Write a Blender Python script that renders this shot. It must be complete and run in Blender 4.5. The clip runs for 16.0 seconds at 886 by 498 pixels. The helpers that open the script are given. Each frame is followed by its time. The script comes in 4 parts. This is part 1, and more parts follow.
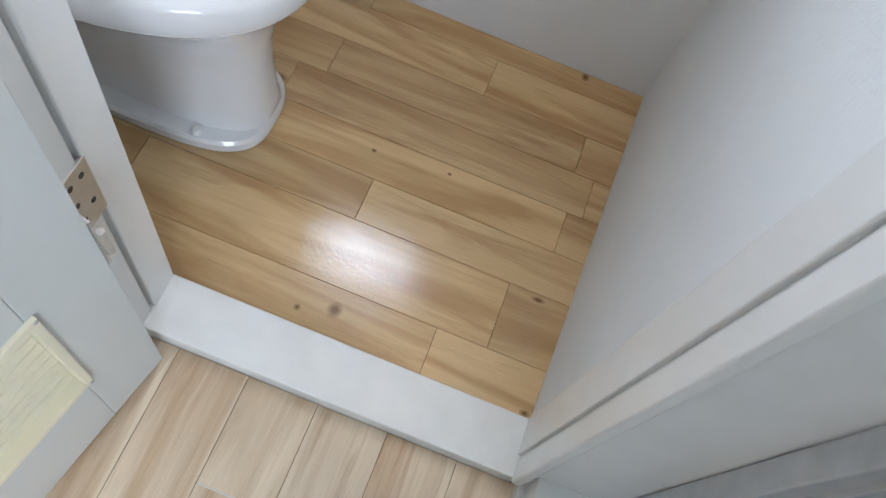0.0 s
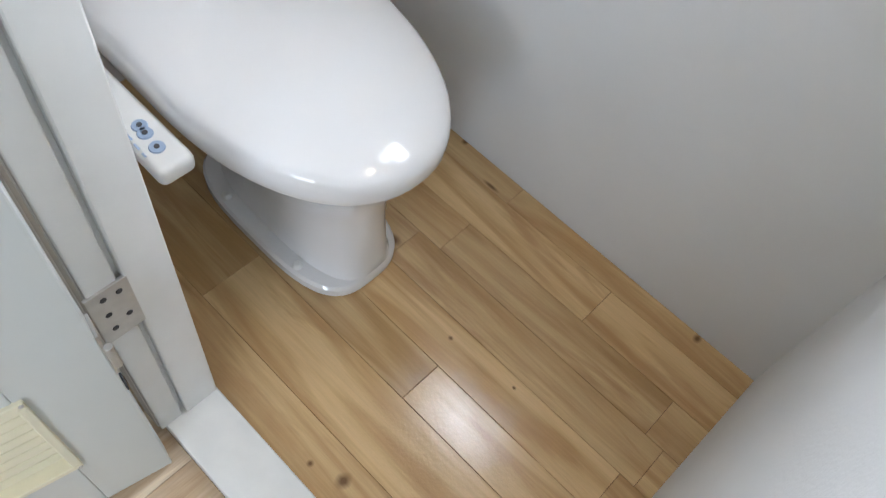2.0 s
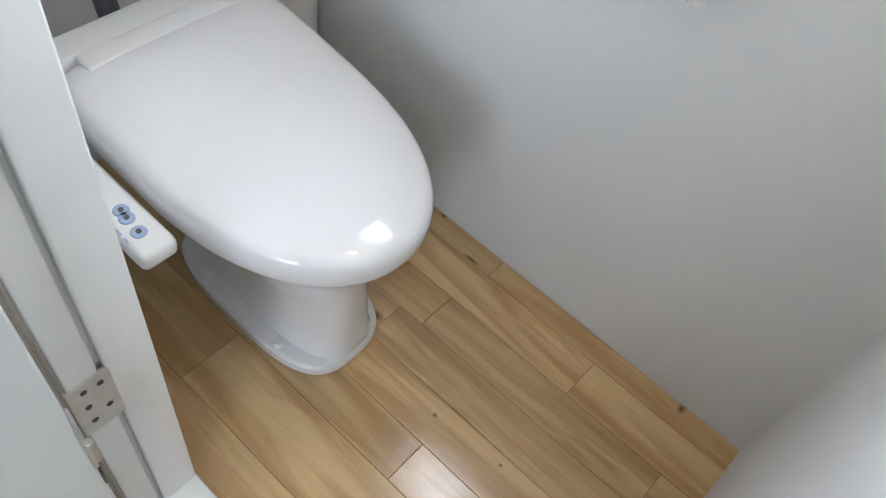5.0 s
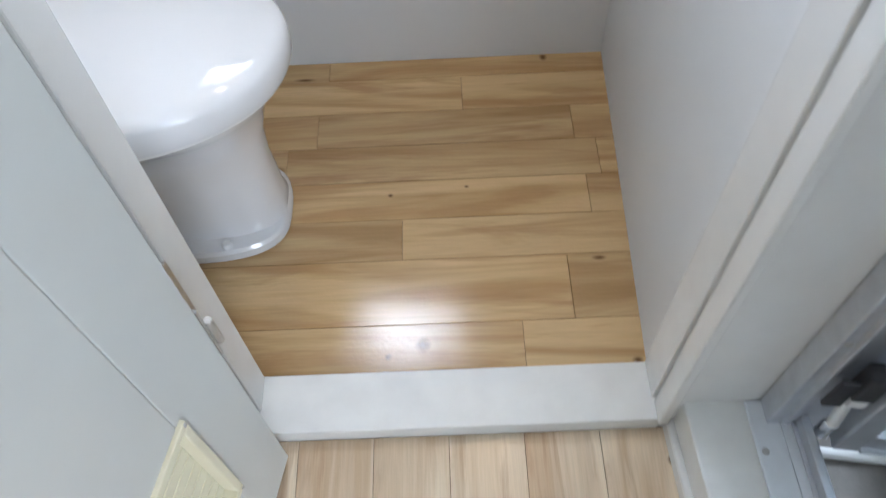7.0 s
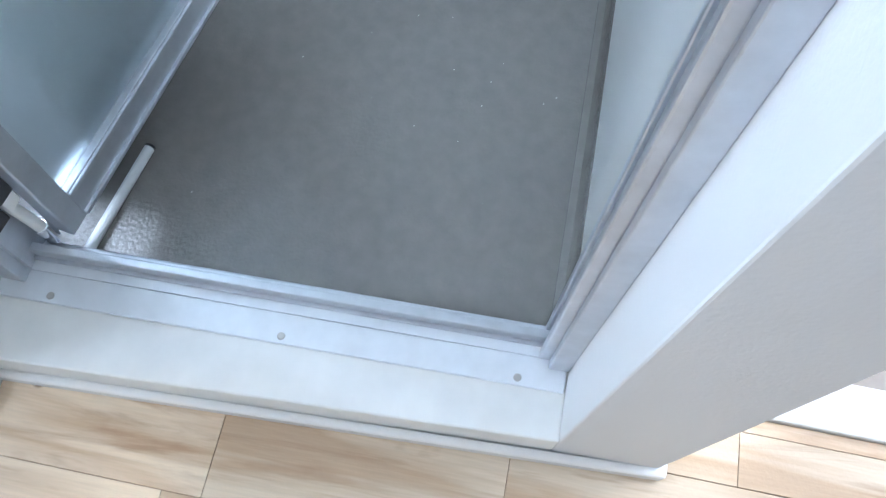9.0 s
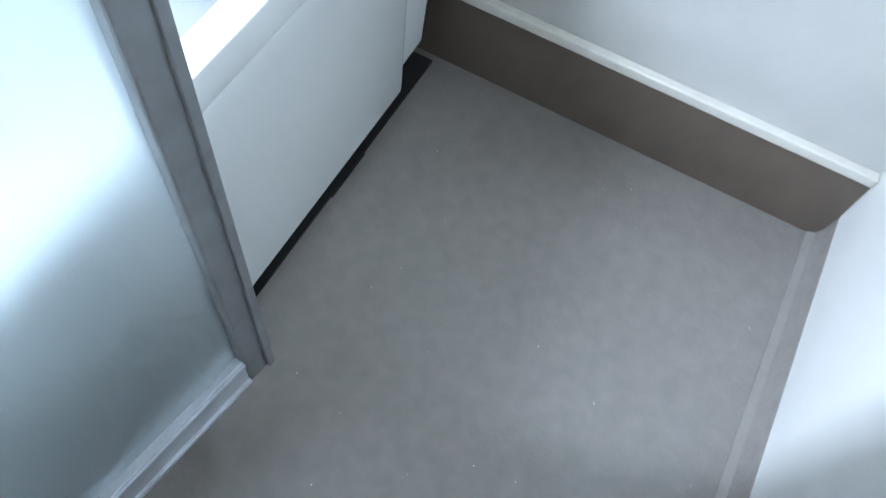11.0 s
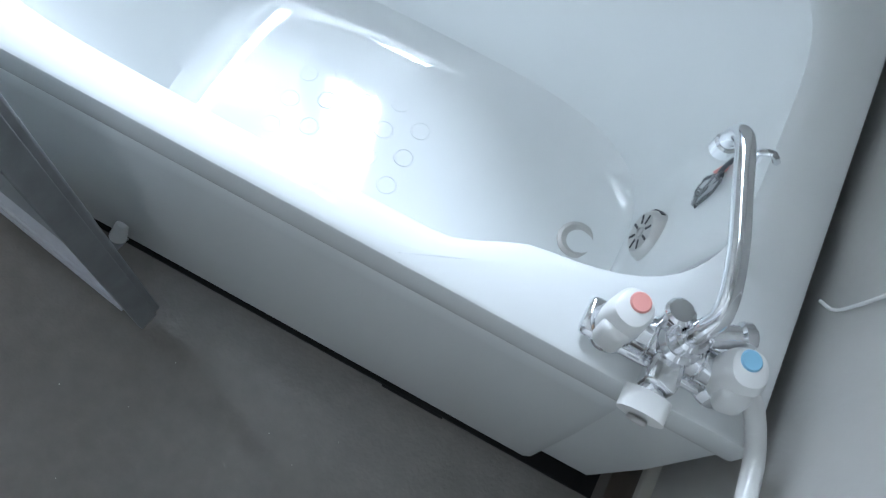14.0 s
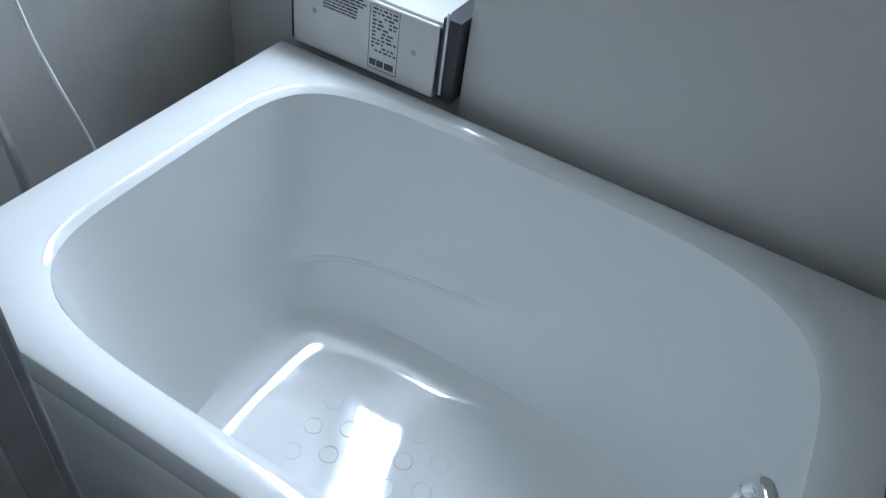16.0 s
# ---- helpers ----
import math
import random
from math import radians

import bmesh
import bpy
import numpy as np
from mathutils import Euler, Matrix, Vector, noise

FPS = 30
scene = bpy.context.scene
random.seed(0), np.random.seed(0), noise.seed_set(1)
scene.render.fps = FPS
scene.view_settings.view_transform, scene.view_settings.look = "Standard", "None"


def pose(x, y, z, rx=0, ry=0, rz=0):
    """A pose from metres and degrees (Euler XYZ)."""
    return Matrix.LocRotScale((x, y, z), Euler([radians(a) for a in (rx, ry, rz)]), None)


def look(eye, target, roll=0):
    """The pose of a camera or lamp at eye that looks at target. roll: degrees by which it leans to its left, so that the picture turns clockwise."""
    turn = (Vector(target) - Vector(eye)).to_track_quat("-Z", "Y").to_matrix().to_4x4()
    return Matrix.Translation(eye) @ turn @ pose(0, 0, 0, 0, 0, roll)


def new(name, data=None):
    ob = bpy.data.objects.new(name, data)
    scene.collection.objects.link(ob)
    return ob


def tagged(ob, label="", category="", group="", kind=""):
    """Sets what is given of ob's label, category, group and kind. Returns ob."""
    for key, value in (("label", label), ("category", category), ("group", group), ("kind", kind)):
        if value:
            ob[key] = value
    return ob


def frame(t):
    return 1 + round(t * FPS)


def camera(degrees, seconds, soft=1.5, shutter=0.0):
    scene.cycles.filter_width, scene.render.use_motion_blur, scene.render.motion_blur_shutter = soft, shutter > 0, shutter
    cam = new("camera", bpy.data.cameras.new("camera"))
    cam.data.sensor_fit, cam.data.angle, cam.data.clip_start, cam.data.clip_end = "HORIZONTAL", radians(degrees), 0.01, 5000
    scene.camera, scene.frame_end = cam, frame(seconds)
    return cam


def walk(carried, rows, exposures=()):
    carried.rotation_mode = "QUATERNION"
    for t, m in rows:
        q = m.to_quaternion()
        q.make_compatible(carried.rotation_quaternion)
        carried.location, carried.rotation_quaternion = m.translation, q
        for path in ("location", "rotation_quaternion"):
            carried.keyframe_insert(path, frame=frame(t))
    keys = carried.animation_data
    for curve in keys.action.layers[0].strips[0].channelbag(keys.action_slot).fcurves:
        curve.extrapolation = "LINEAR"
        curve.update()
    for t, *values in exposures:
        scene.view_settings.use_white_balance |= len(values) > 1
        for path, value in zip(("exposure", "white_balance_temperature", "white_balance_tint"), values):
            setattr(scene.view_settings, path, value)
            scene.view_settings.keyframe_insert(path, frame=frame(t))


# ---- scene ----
cam = camera(60.2, 16.0, soft=1.15, shutter=0.2)
PATH = [
    (0, (-0.237, -0.362, 1.192), (-0.235, 0.524, -0.601), 22.3),
    (0.5, (-0.181, -0.271, 1.204), (-0.346, 0.489, -0.639), 23.9),
    (1, (-0.132, -0.211, 1.217), (-0.416, 0.492, -0.634), 22.8),
    (1.5, (-0.128, -0.189, 1.232), (-0.579, 0.595, -0.552), 15.7),
    (2, (-0.129, -0.179, 1.251), (-0.712, 0.717, -0.439), 13.2),
    (2.5, (-0.131, -0.173, 1.264), (-0.827, 0.809, -0.333), 11.6),
    (3, (-0.133, -0.169, 1.271), (-0.898, 0.877, -0.253), 11.0),
    (3.2, (-0.138, -0.171, 1.272), (-0.921, 0.901, -0.223), 11.1),
    (5.5, (-0.156, -0.182, 1.253), (-0.758, 0.84, -0.357), 14.0),
    (6, (-0.14, -0.222, 1.222), (-0.672, 0.799, -0.414), 12.0),
    (6.5, (-0.251, -0.285, 1.207), (-0.455, 0.742, -0.496), 5.1),
    (7, (-0.307, -0.497, 1.15), (-0.332, 0.577, -0.535), -3.5),
    (7.2, (-0.290, -0.595, 1.09), (-0.268, 0.49, -0.590), -6.5),
    (7.5, (-0.29, -0.799, 1.035), (-0.057, 0.280, -0.633), -12.0),
    (7.8, (-0.275, -0.800, 1.02), (0.245, -0.030, -0.760), -11.6),
    (8, (-0.254, -0.733, 1.085), (0.334, -0.273, -0.77), -4.9),
    (8.5, (-0.198, -0.763, 1.087), (0.504, -0.481, -0.764), -2.1),
    (9, (-0.114, -0.746, 1.073), (0.647, -0.629, -0.773), 2.7),
    (9.5, (-0.045, -0.735, 1.034), (0.857, -0.606, -0.745), 8.0),
    (9.8, (0.105, -0.688, 1.028), (0.966, -0.54, -0.77), 12.0),
    (10, (0.142, -0.668, 1.008), (1.07, -0.486, -0.755), 10.2),
    (10.2, (0.212, -0.609, 1.004), (1.159, -0.456, -0.751), 10.7),
    (12.3, (0.828, -0.494, 1.077), (1.454, 0.234, -0.677), 13.4),
    (12.5, (0.871, -0.472, 1.075), (1.439, 0.282, -0.689), 14.3),
    (13, (0.976, -0.416, 1.086), (1.302, 0.362, -0.728), 18.8),
    (13.2, (1.013, -0.393, 1.078), (1.262, 0.355, -0.761), 22.6),
    (13.5, (1.092, -0.383, 1.078), (1.151, 0.366, -0.776), 24.5),
    (14, (1.115, -0.379, 1.093), (0.953, 0.387, -0.747), 17.1),
    (14.5, (1.108, -0.386, 1.105), (0.809, 0.492, -0.667), 13.0),
    (15, (1.098, -0.389, 1.124), (0.711, 0.664, -0.532), 12.0),
    (15.5, (1.106, -0.392, 1.123), (0.592, 0.831, -0.374), 9.9),
    (16, (1.11, -0.388, 1.124), (0.527, 0.934, -0.26), 9.3),
]
EXPOSURES = [(0, 0.14, 5700, 11), (1.2, 0.12, 5950, 11), (5.5, 0.12, 5950, 11), (6.6, 0.06, 5900, 11), (7.2, 0.25, 5600, 11), (8.0, 0.6, 5350, 11), (8.5, 0.66, 5300, 11), (9.0, 0.60, 5300, 11), (9.6, 0.76, 5350, 11), (10.2, 0.80, 5400, 11), (12.3, 0.22, 5750, 11), (13.0, -0.15, 5700, 11), (14.5, -0.48, 5750, 12), (16, -1.15, 5700, 12)]
L_TOILET, L_BATH, L_HALL, L_WARM, L_WARM2 = 14.5, 54.0, 54.0, 1.2, 6.0   # lamp powers, watts
walk(cam, [(t, look(e, g, r)) for t, e, g, r in PATH], EXPOSURES)

# ---- plan, metres ----
Z_HALL = -0.022           # hall floor; the toilet floor is at 0
Z_BATH = -0.027           # bathroom floor
X_TR, Y_TB = 0.028, 0.716  # toilet: right wall, back wall
X_TL = -1.30              # toilet: wall behind the cistern
Y_WALL = -0.095           # hall face of the toilet's door wall
X_SILL = 0.045            # hall face of the bathroom's door wall
Y_BR, X_BF = -0.880, 1.405  # bathroom: wall beside the door, far wall
Y_BB, X_BL = 0.567, 0.20  # bathroom: wall behind the tub, wall towards the toilet
H = 2.3

# ---- world and light ----
world = bpy.data.worlds.new("world")
scene.world = world
world.use_nodes = True
wn = world.node_tree.nodes
sky = wn.new("ShaderNodeTexSky")
sky.sky_type, sky.sun_disc, sky.sun_elevation, sky.sun_rotation = "NISHITA", False, radians(50), radians(120)
wn["Background"].inputs[1].default_value = 0.1
world.node_tree.links.new(sky.outputs[0], wn["Background"].inputs[0])


def area_lamp(name, m, sx, sy, watts, colour):
    d = bpy.data.lights.new(name, "AREA")
    d.shape, d.size, d.size_y, d.energy, d.color = "RECTANGLE", sx, sy, watts, colour
    ob = new(name, d)
    ob.matrix_world = m
    return ob


# ---- materials ----
def mat(name, colour, rough=0.5, metal=0.0, var=0.04, scale=8.0, bump=0.0, bscale=60.0, coat=0.0):
    m = bpy.data.materials.new(name)
    m.use_nodes = True
    n, l = m.node_tree.nodes, m.node_tree.links
    b = n["Principled BSDF"]
    b.inputs["Roughness"].default_value, b.inputs["Metallic"].default_value = rough, metal
    b.inputs["Coat Weight"].default_value = coat
    tc = n.new("ShaderNodeTexCoord")
    nz = n.new("ShaderNodeTexNoise")
    nz.inputs["Scale"].default_value, nz.inputs["Detail"].default_value = scale, 6
    l.new(tc.outputs["Object"], nz.inputs["Vector"])
    ramp = n.new("ShaderNodeMapRange")
    ramp.inputs["From Min"].default_value, ramp.inputs["From Max"].default_value = 0.3, 0.7
    ramp.inputs["To Min"].default_value, ramp.inputs["To Max"].default_value = 1 - var, 1 + var
    l.new(nz.outputs["Fac"], ramp.inputs["Value"])
    mul = n.new("ShaderNodeMix")
    mul.data_type, mul.blend_type = "RGBA", "MULTIPLY"
    mul.inputs["Factor"].default_value = 1.0
    mul.inputs["A"].default_value = (*colour, 1)
    l.new(ramp.outputs["Result"], mul.inputs["B"])
    l.new(mul.outputs["Result"], b.inputs["Base Color"])
    rr = n.new("ShaderNodeMapRange")
    rr.inputs["To Min"].default_value, rr.inputs["To Max"].default_value = rough * 0.9, min(1, rough * 1.1)
    l.new(nz.outputs["Fac"], rr.inputs["Value"])
    l.new(rr.outputs["Result"], b.inputs["Roughness"])
    if bump:
        bz = n.new("ShaderNodeTexNoise")
        bz.inputs["Scale"].default_value, bz.inputs["Detail"].default_value = bscale, 4
        l.new(tc.outputs["Object"], bz.inputs["Vector"])
        bp = n.new("ShaderNodeBump")
        bp.inputs["Strength"].default_value, bp.inputs["Distance"].default_value = bump, 0.002
        l.new(bz.outputs["Fac"], bp.inputs["Height"])
        l.new(bp.outputs["Normal"], b.inputs["Normal"])
    return m


def wood(name, light, mid, dark, along, knots=(), rough=0.3):
    """Boards with a streaky grain along one axis; each board takes its own stretch of it."""
    m = bpy.data.materials.new(name)
    m.use_nodes = True
    n, l = m.node_tree.nodes, m.node_tree.links
    b = n["Principled BSDF"]
    geo, info = n.new("ShaderNodeNewGeometry"), n.new("ShaderNodeObjectInfo")
    off = n.new("ShaderNodeVectorMath")
    off.operation = "SCALE"
    off.inputs[0].default_value = (13.7, 17.3, 5.1)
    l.new(info.outputs["Random"], off.inputs["Scale"])
    add = n.new("ShaderNodeVectorMath")
    l.new(geo.outputs["Position"], add.inputs[0])
    l.new(off.outputs[0], add.inputs[1])

    def grain(sx, sy, detail, rough_, dist):
        mp = n.new("ShaderNodeMapping")
        mp.inputs["Scale"].default_value = (sx, sy, 3) if along == "x" else (sy, sx, 3)
        l.new(add.outputs[0], mp.inputs["Vector"])
        z = n.new("ShaderNodeTexNoise")
        z.inputs["Scale"].default_value, z.inputs["Detail"].default_value = 1.0, detail
        z.inputs["Roughness"].default_value, z.inputs["Distortion"].default_value = rough_, dist
        l.new(mp.outputs[0], z.inputs["Vector"])
        return z.outputs["Fac"]

    broad, streak, fine = grain(1.6, 17, 3, 0.5, 1.0), grain(1.5, 15, 4, 0.62, 1.6), grain(14, 320, 3, 0.6, 0.2)
    r1 = n.new("ShaderNodeValToRGB")
    r1.color_ramp.elements[0].position, r1.color_ramp.elements[1].position = 0.38, 0.60
    r1.color_ramp.elements[0].color, r1.color_ramp.elements[1].color = (*mid, 1), (*light, 1)
    l.new(broad, r1.inputs[0])
    r2 = n.new("ShaderNodeMapRange")
    r2.inputs["From Min"].default_value, r2.inputs["From Max"].default_value = 0.53, 0.70
    r2.inputs["To Max"].default_value = 0.62
    l.new(streak, r2.inputs["Value"])
    mx = n.new("ShaderNodeMix")
    mx.data_type = "RGBA"
    l.new(r2.outputs["Result"], mx.inputs["Factor"])
    l.new(r1.outputs[0], mx.inputs["A"])
    mx.inputs["B"].default_value = (*dark, 1)
    tone = n.new("ShaderNodeMapRange")
    tone.inputs["To Min"].default_value, tone.inputs["To Max"].default_value = 0.90, 1.09
    l.new(info.outputs["Random"], tone.inputs["Value"])
    f2 = n.new("ShaderNodeMapRange")
    f2.inputs["From Min"].default_value, f2.inputs["From Max"].default_value = 0.3, 0.7
    f2.inputs["To Min"].default_value, f2.inputs["To Max"].default_value = 0.93, 1.05
    l.new(fine, f2.inputs["Value"])
    tm = n.new("ShaderNodeMath")
    tm.operation = "MULTIPLY"
    l.new(tone.outputs[0], tm.inputs[0])
    l.new(f2.outputs[0], tm.inputs[1])
    mu = n.new("ShaderNodeVectorMath")
    mu.operation = "SCALE"
    l.new(mx.outputs["Result"], mu.inputs[0])
    l.new(tm.outputs[0], mu.inputs["Scale"])
    out = mu.outputs[0]
    for x, y, rx, ry in knots:
        sub = n.new("ShaderNodeVectorMath")
        sub.operation = "SUBTRACT"
        l.new(geo.outputs["Position"], sub.inputs[0])
        sub.inputs[1].default_value = (x, y, 0)
        sc = n.new("ShaderNodeVectorMath")
        sc.operation = "MULTIPLY"
        l.new(sub.outputs[0], sc.inputs[0])
        sc.inputs[1].default_value = (1 / rx, 1 / ry, 0)
        ln = n.new("ShaderNodeVectorMath")
        ln.operation = "LENGTH"
        l.new(sc.outputs[0], ln.inputs[0])
        wob = n.new("ShaderNodeMath")
        wob.operation = "ADD"
        l.new(ln.outputs["Value"], wob.inputs[0])
        l.new(streak, wob.inputs[1])
        fl = n.new("ShaderNodeMapRange")
        fl.inputs["From Min"].default_value, fl.inputs["From Max"].default_value = 0.8, 1.7
        fl.inputs["To Min"].default_value, fl.inputs["To Max"].default_value = 0.88, 0.0
        l.new(wob.outputs[0], fl.inputs["Value"])
        kx = n.new("ShaderNodeMix")
        kx.data_type = "RGBA"
        l.new(fl.outputs["Result"], kx.inputs["Factor"])
        l.new(out, kx.inputs["A"])
        kx.inputs["B"].default_value = (dark[0] * 0.32, dark[1] * 0.28, dark[2] * 0.25, 1)
        out = kx.outputs["Result"]
    l.new(out, b.inputs["Base Color"])
    rr = n.new("ShaderNodeMapRange")
    rr.inputs["To Min"].default_value, rr.inputs["To Max"].default_value = rough * 0.7, rough * 1.3
    l.new(streak, rr.inputs["Value"])
    l.new(rr.outputs[0], b.inputs["Roughness"])
    bz = n.new("ShaderNodeTexNoise")
    bz.inputs["Scale"].default_value, bz.inputs["Detail"].default_value = 160, 3
    l.new(add.outputs[0], bz.inputs["Vector"])
    bp = n.new("ShaderNodeBump")
    bp.inputs["Strength"].default_value, bp.inputs["Distance"].default_value = 0.25, 0.001
    l.new(bz.outputs["Fac"], bp.inputs["Height"])
    l.new(bp.outputs["Normal"], b.inputs["Normal"])
    return m


def glass(name, colour, rough, through_weight=1.0):
    m = bpy.data.materials.new(name)
    m.use_nodes = True
    b = m.node_tree.nodes["Principled BSDF"]
    b.inputs["Base Color"].default_value = (*colour, 1)
    b.inputs["Roughness"].default_value = rough
    b.inputs["Transmission Weight"].default_value = through_weight
    b.inputs["IOR"].default_value = 1.45
    return m


def glow(name, colour, strength):
    m = bpy.data.materials.new(name)
    m.use_nodes = True
    b = m.node_tree.nodes["Principled BSDF"]
    b.inputs["Base Color"].default_value = (0.8, 0.8, 0.8, 1)
    b.inputs["Emission Color"].default_value = (*colour, 1)
    b.inputs["Emission Strength"].default_value = strength
    return m


KNOTS = ((-0.419, 0.359, 0.005, 0.004), (-0.276, 0.373, 0.004, 0.003), (-0.362, 0.050, 0.012, 0.015), (-0.10, 0.706, 0.008, 0.011),
         (-0.716, 0.712, 0.008, 0.008), (-0.640, 0.428, 0.016, 0.010), (-0.60, 0.668, 0.022, 0.005), (-0.014, 0.008, 0.009, 0.006), (-0.05, 0.205, 0.012, 0.005), (-0.42, 0.030, 0.006, 0.006))
M_OAK = wood("oak_boards", (0.66, 0.465, 0.235), (0.47, 0.295, 0.125), (0.40, 0.225, 0.092), "x", KNOTS, 0.15)
M_MAPLE = wood("maple_boards", (0.70, 0.585, 0.43), (0.52, 0.385, 0.25), (0.31, 0.185, 0.10), "y",
               ((-0.07, -0.74, 0.010, 0.022), (0.015, -0.15, 0.006, 0.008), (-0.25, -0.51, 0.008, 0.014), (-0.10, -0.60, 0.006, 0.045)), 0.19)
M_PAPER = mat("wallpaper", (0.74, 0.745, 0.74), 0.7, var=0.03, scale=3, bump=0.22, bscale=210)
M_PANEL = mat("bathroom_wall_panel", (0.58, 0.575, 0.55), 0.33, var=0.03, scale=2.5, bump=0.12, bscale=12)
M_PAINT = mat("white_gloss_paint", (0.80, 0.80, 0.78), 0.26, var=0.025, scale=14, bump=0.10, bscale=35)
M_SILLP = mat("sill_paint", (0.82, 0.82, 0.79), 0.38, var=0.04, scale=20, bump=0.15, bscale=60)
M_DOOR = mat("door_paint", (0.61, 0.63, 0.605), 0.36, var=0.02, scale=9, bump=0.06, bscale=30)
# colour of the unseen bathroom ceiling, lowered to cut bounced light
M_CEILB = mat("dimmed_bath_ceiling", (0.50, 0.49, 0.46), 0.5, var=0.04)
M_CEIL = mat("ceiling_paint", (0.78, 0.78, 0.76), 0.8, var=0.02)
M_BATH = mat("grey_vinyl_floor", (0.228, 0.210, 0.190), 0.24, var=0.07, scale=34, bump=0.5, bscale=150, coat=0.6)
M_CONC = mat("grey_floor", (0.33, 0.29, 0.25), 0.55, var=0.12, scale=22, bump=0.3)
# grey with the left bathroom wall's shade in its colour; the far wall shares it
M_SHADEWALL = mat("shade_grey_wall", (0.46, 0.455, 0.43), 0.8, var=0.06, scale=6, bump=0.3, bscale=70)
M_CER = mat("white_ceramic", (0.80, 0.80, 0.80), 0.07, var=0.015, scale=5, coat=0.4)
M_TUB = mat("white_acrylic", (0.80, 0.82, 0.81), 0.06, var=0.02, scale=4, coat=0.3)
M_PLAS = mat("white_plastic", (0.80, 0.80, 0.78), 0.30, var=0.02, scale=20)
M_IVORY = mat("ivory_plastic", (0.78, 0.74, 0.56), 0.35, var=0.03, scale=20)
M_ALU = mat("brushed_aluminium", (0.60, 0.62, 0.66), 0.34, 0.75, var=0.08, scale=30, bump=0.1, bscale=120)
M_ALUW = mat("pale_anodised_aluminium", (0.78, 0.81, 0.84), 0.36, 0.15, var=0.05, scale=26, bump=0.1, bscale=90)
# aluminium darkened so that its colour carries the shade on the door's free edge
M_ALUD = mat("shade_darkened_aluminium", (0.30, 0.31, 0.32), 0.48, 0.6, var=0.12, scale=25, bump=0.1, bscale=90)
M_CHROME = mat("chrome", (0.82, 0.83, 0.85), 0.08, 1.0, var=0.02)
M_STEEL = mat("satin_steel", (0.55, 0.54, 0.52), 0.40, 0.85, var=0.08, scale=40)
M_GAP = mat("board_joint", (0.16, 0.09, 0.045), 0.7, var=0.2)
# near-black colour for the shade in the gap under the tub apron
M_GAPSHADE = mat("gap_shade_black", (0.009, 0.009, 0.009), 0.85, var=0.2)
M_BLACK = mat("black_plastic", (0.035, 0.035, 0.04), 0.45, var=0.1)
M_BROWN = mat("brown_skirting", (0.115, 0.09, 0.07), 0.5, var=0.10, scale=18, bump=0.2)
M_TRIM = mat("cream_trim", (0.60, 0.58, 0.52), 0.45, var=0.05, scale=30)
M_GREYP = mat("grey_pvc", (0.085, 0.09, 0.10), 0.4, var=0.05)
M_RED = mat("red_plastic", (0.80, 0.36, 0.32), 0.35, var=0.03)
M_BLUE = mat("blue_plastic", (0.28, 0.55, 0.74), 0.35, var=0.03)
M_BTN = mat("blue_button", (0.36, 0.46, 0.62), 0.4, var=0.04)
M_INK = mat("printed_ink", (0.09, 0.09, 0.10), 0.6, var=0.1)
M_HEAT = mat("heater_enamel", (0.66, 0.66, 0.63), 0.30, 0.0, var=0.04, scale=12)
M_FROST = glass("frosted_glass", (0.90, 0.975, 1.0), 0.38)
M_CLEAR = glass("clear_film", (0.9, 0.92, 0.94), 0.12, 0.85)
M_LAMP = glow("warm_lamp", (1.0, 0.66, 0.36), 22.0)


# ---- building helpers ----
def box_bm(x0, y0, z0, x1, y1, z1, bevel=0.0, seg=2, bm=None):
    b = bmesh.new()
    bmesh.ops.create_cube(b, size=1)
    for v in b.verts:
        v.co = Vector((x0 + (v.co.x + 0.5) * (x1 - x0), y0 + (v.co.y + 0.5) * (y1 - y0), z0 + (v.co.z + 0.5) * (z1 - z0)))
    if bevel:
        bmesh.ops.bevel(b, geom=b.edges[:], offset=bevel, segments=seg, profile=0.5, affect="EDGES")
    if bm is not None:
        me = bpy.data.meshes.new("t")
        b.to_mesh(me)
        b.free()
        bm.from_mesh(me)
        bpy.data.meshes.remove(me)
        return bm
    return b


def mesh_of(name, bm, material, smooth=False):
    me = bpy.data.meshes.new(name)
    bmesh.ops.recalc_face_normals(bm, faces=bm.faces[:])
    bm.to_mesh(me)
    bm.free()
    me.materials.append(material)
    if smooth:
        me.polygons.foreach_set("use_smooth", [True] * len(me.polygons))
        me.set_sharp_from_angle(angle=radians(35))
    return me


def part(name, bm, material, parent, label="", smooth=False):
    ob = new(name, mesh_of(name, bm, material, smooth))
    if parent is not None:
        ob.parent = parent
    if label:
        ob["label"] = label
    return ob


def structure(name, bm, material, label, smooth=False):
    return tagged(part(name, bm, material, None, smooth=smooth), label, kind="structure")


def thing(name, label, category, group="", at=(0, 0, 0)):
    ob = new(name)
    ob.empty_display_size = 0.05
    ob.location = at
    return tagged(ob, label, category, group)



def loft(rings, cap0=False, cap1=False, closed=True):
    bm = bmesh.new()
    vs = [[bm.verts.new(p) for p in r] for r in rings]
    k = len(rings[0])
    for a, b in zip(vs, vs[1:]):
        for i in range(k if closed else k - 1):
            j = (i + 1) % k
            bm.faces.new((a[i], a[j], b[j], b[i]))
    if cap0:
        bm.faces.new(vs[0][::-1])
    if cap1:
        bm.faces.new(vs[-1])
    return bm


def merge(*bms):
    out = bmesh.new()
    for b in bms:
        me = bpy.data.meshes.new("t")
        b.to_mesh(me)
        b.free()
        out.from_mesh(me)
        bpy.data.meshes.remove(me)
    return out


def moved(bm, m):
    bm.transform(m)
    return bm


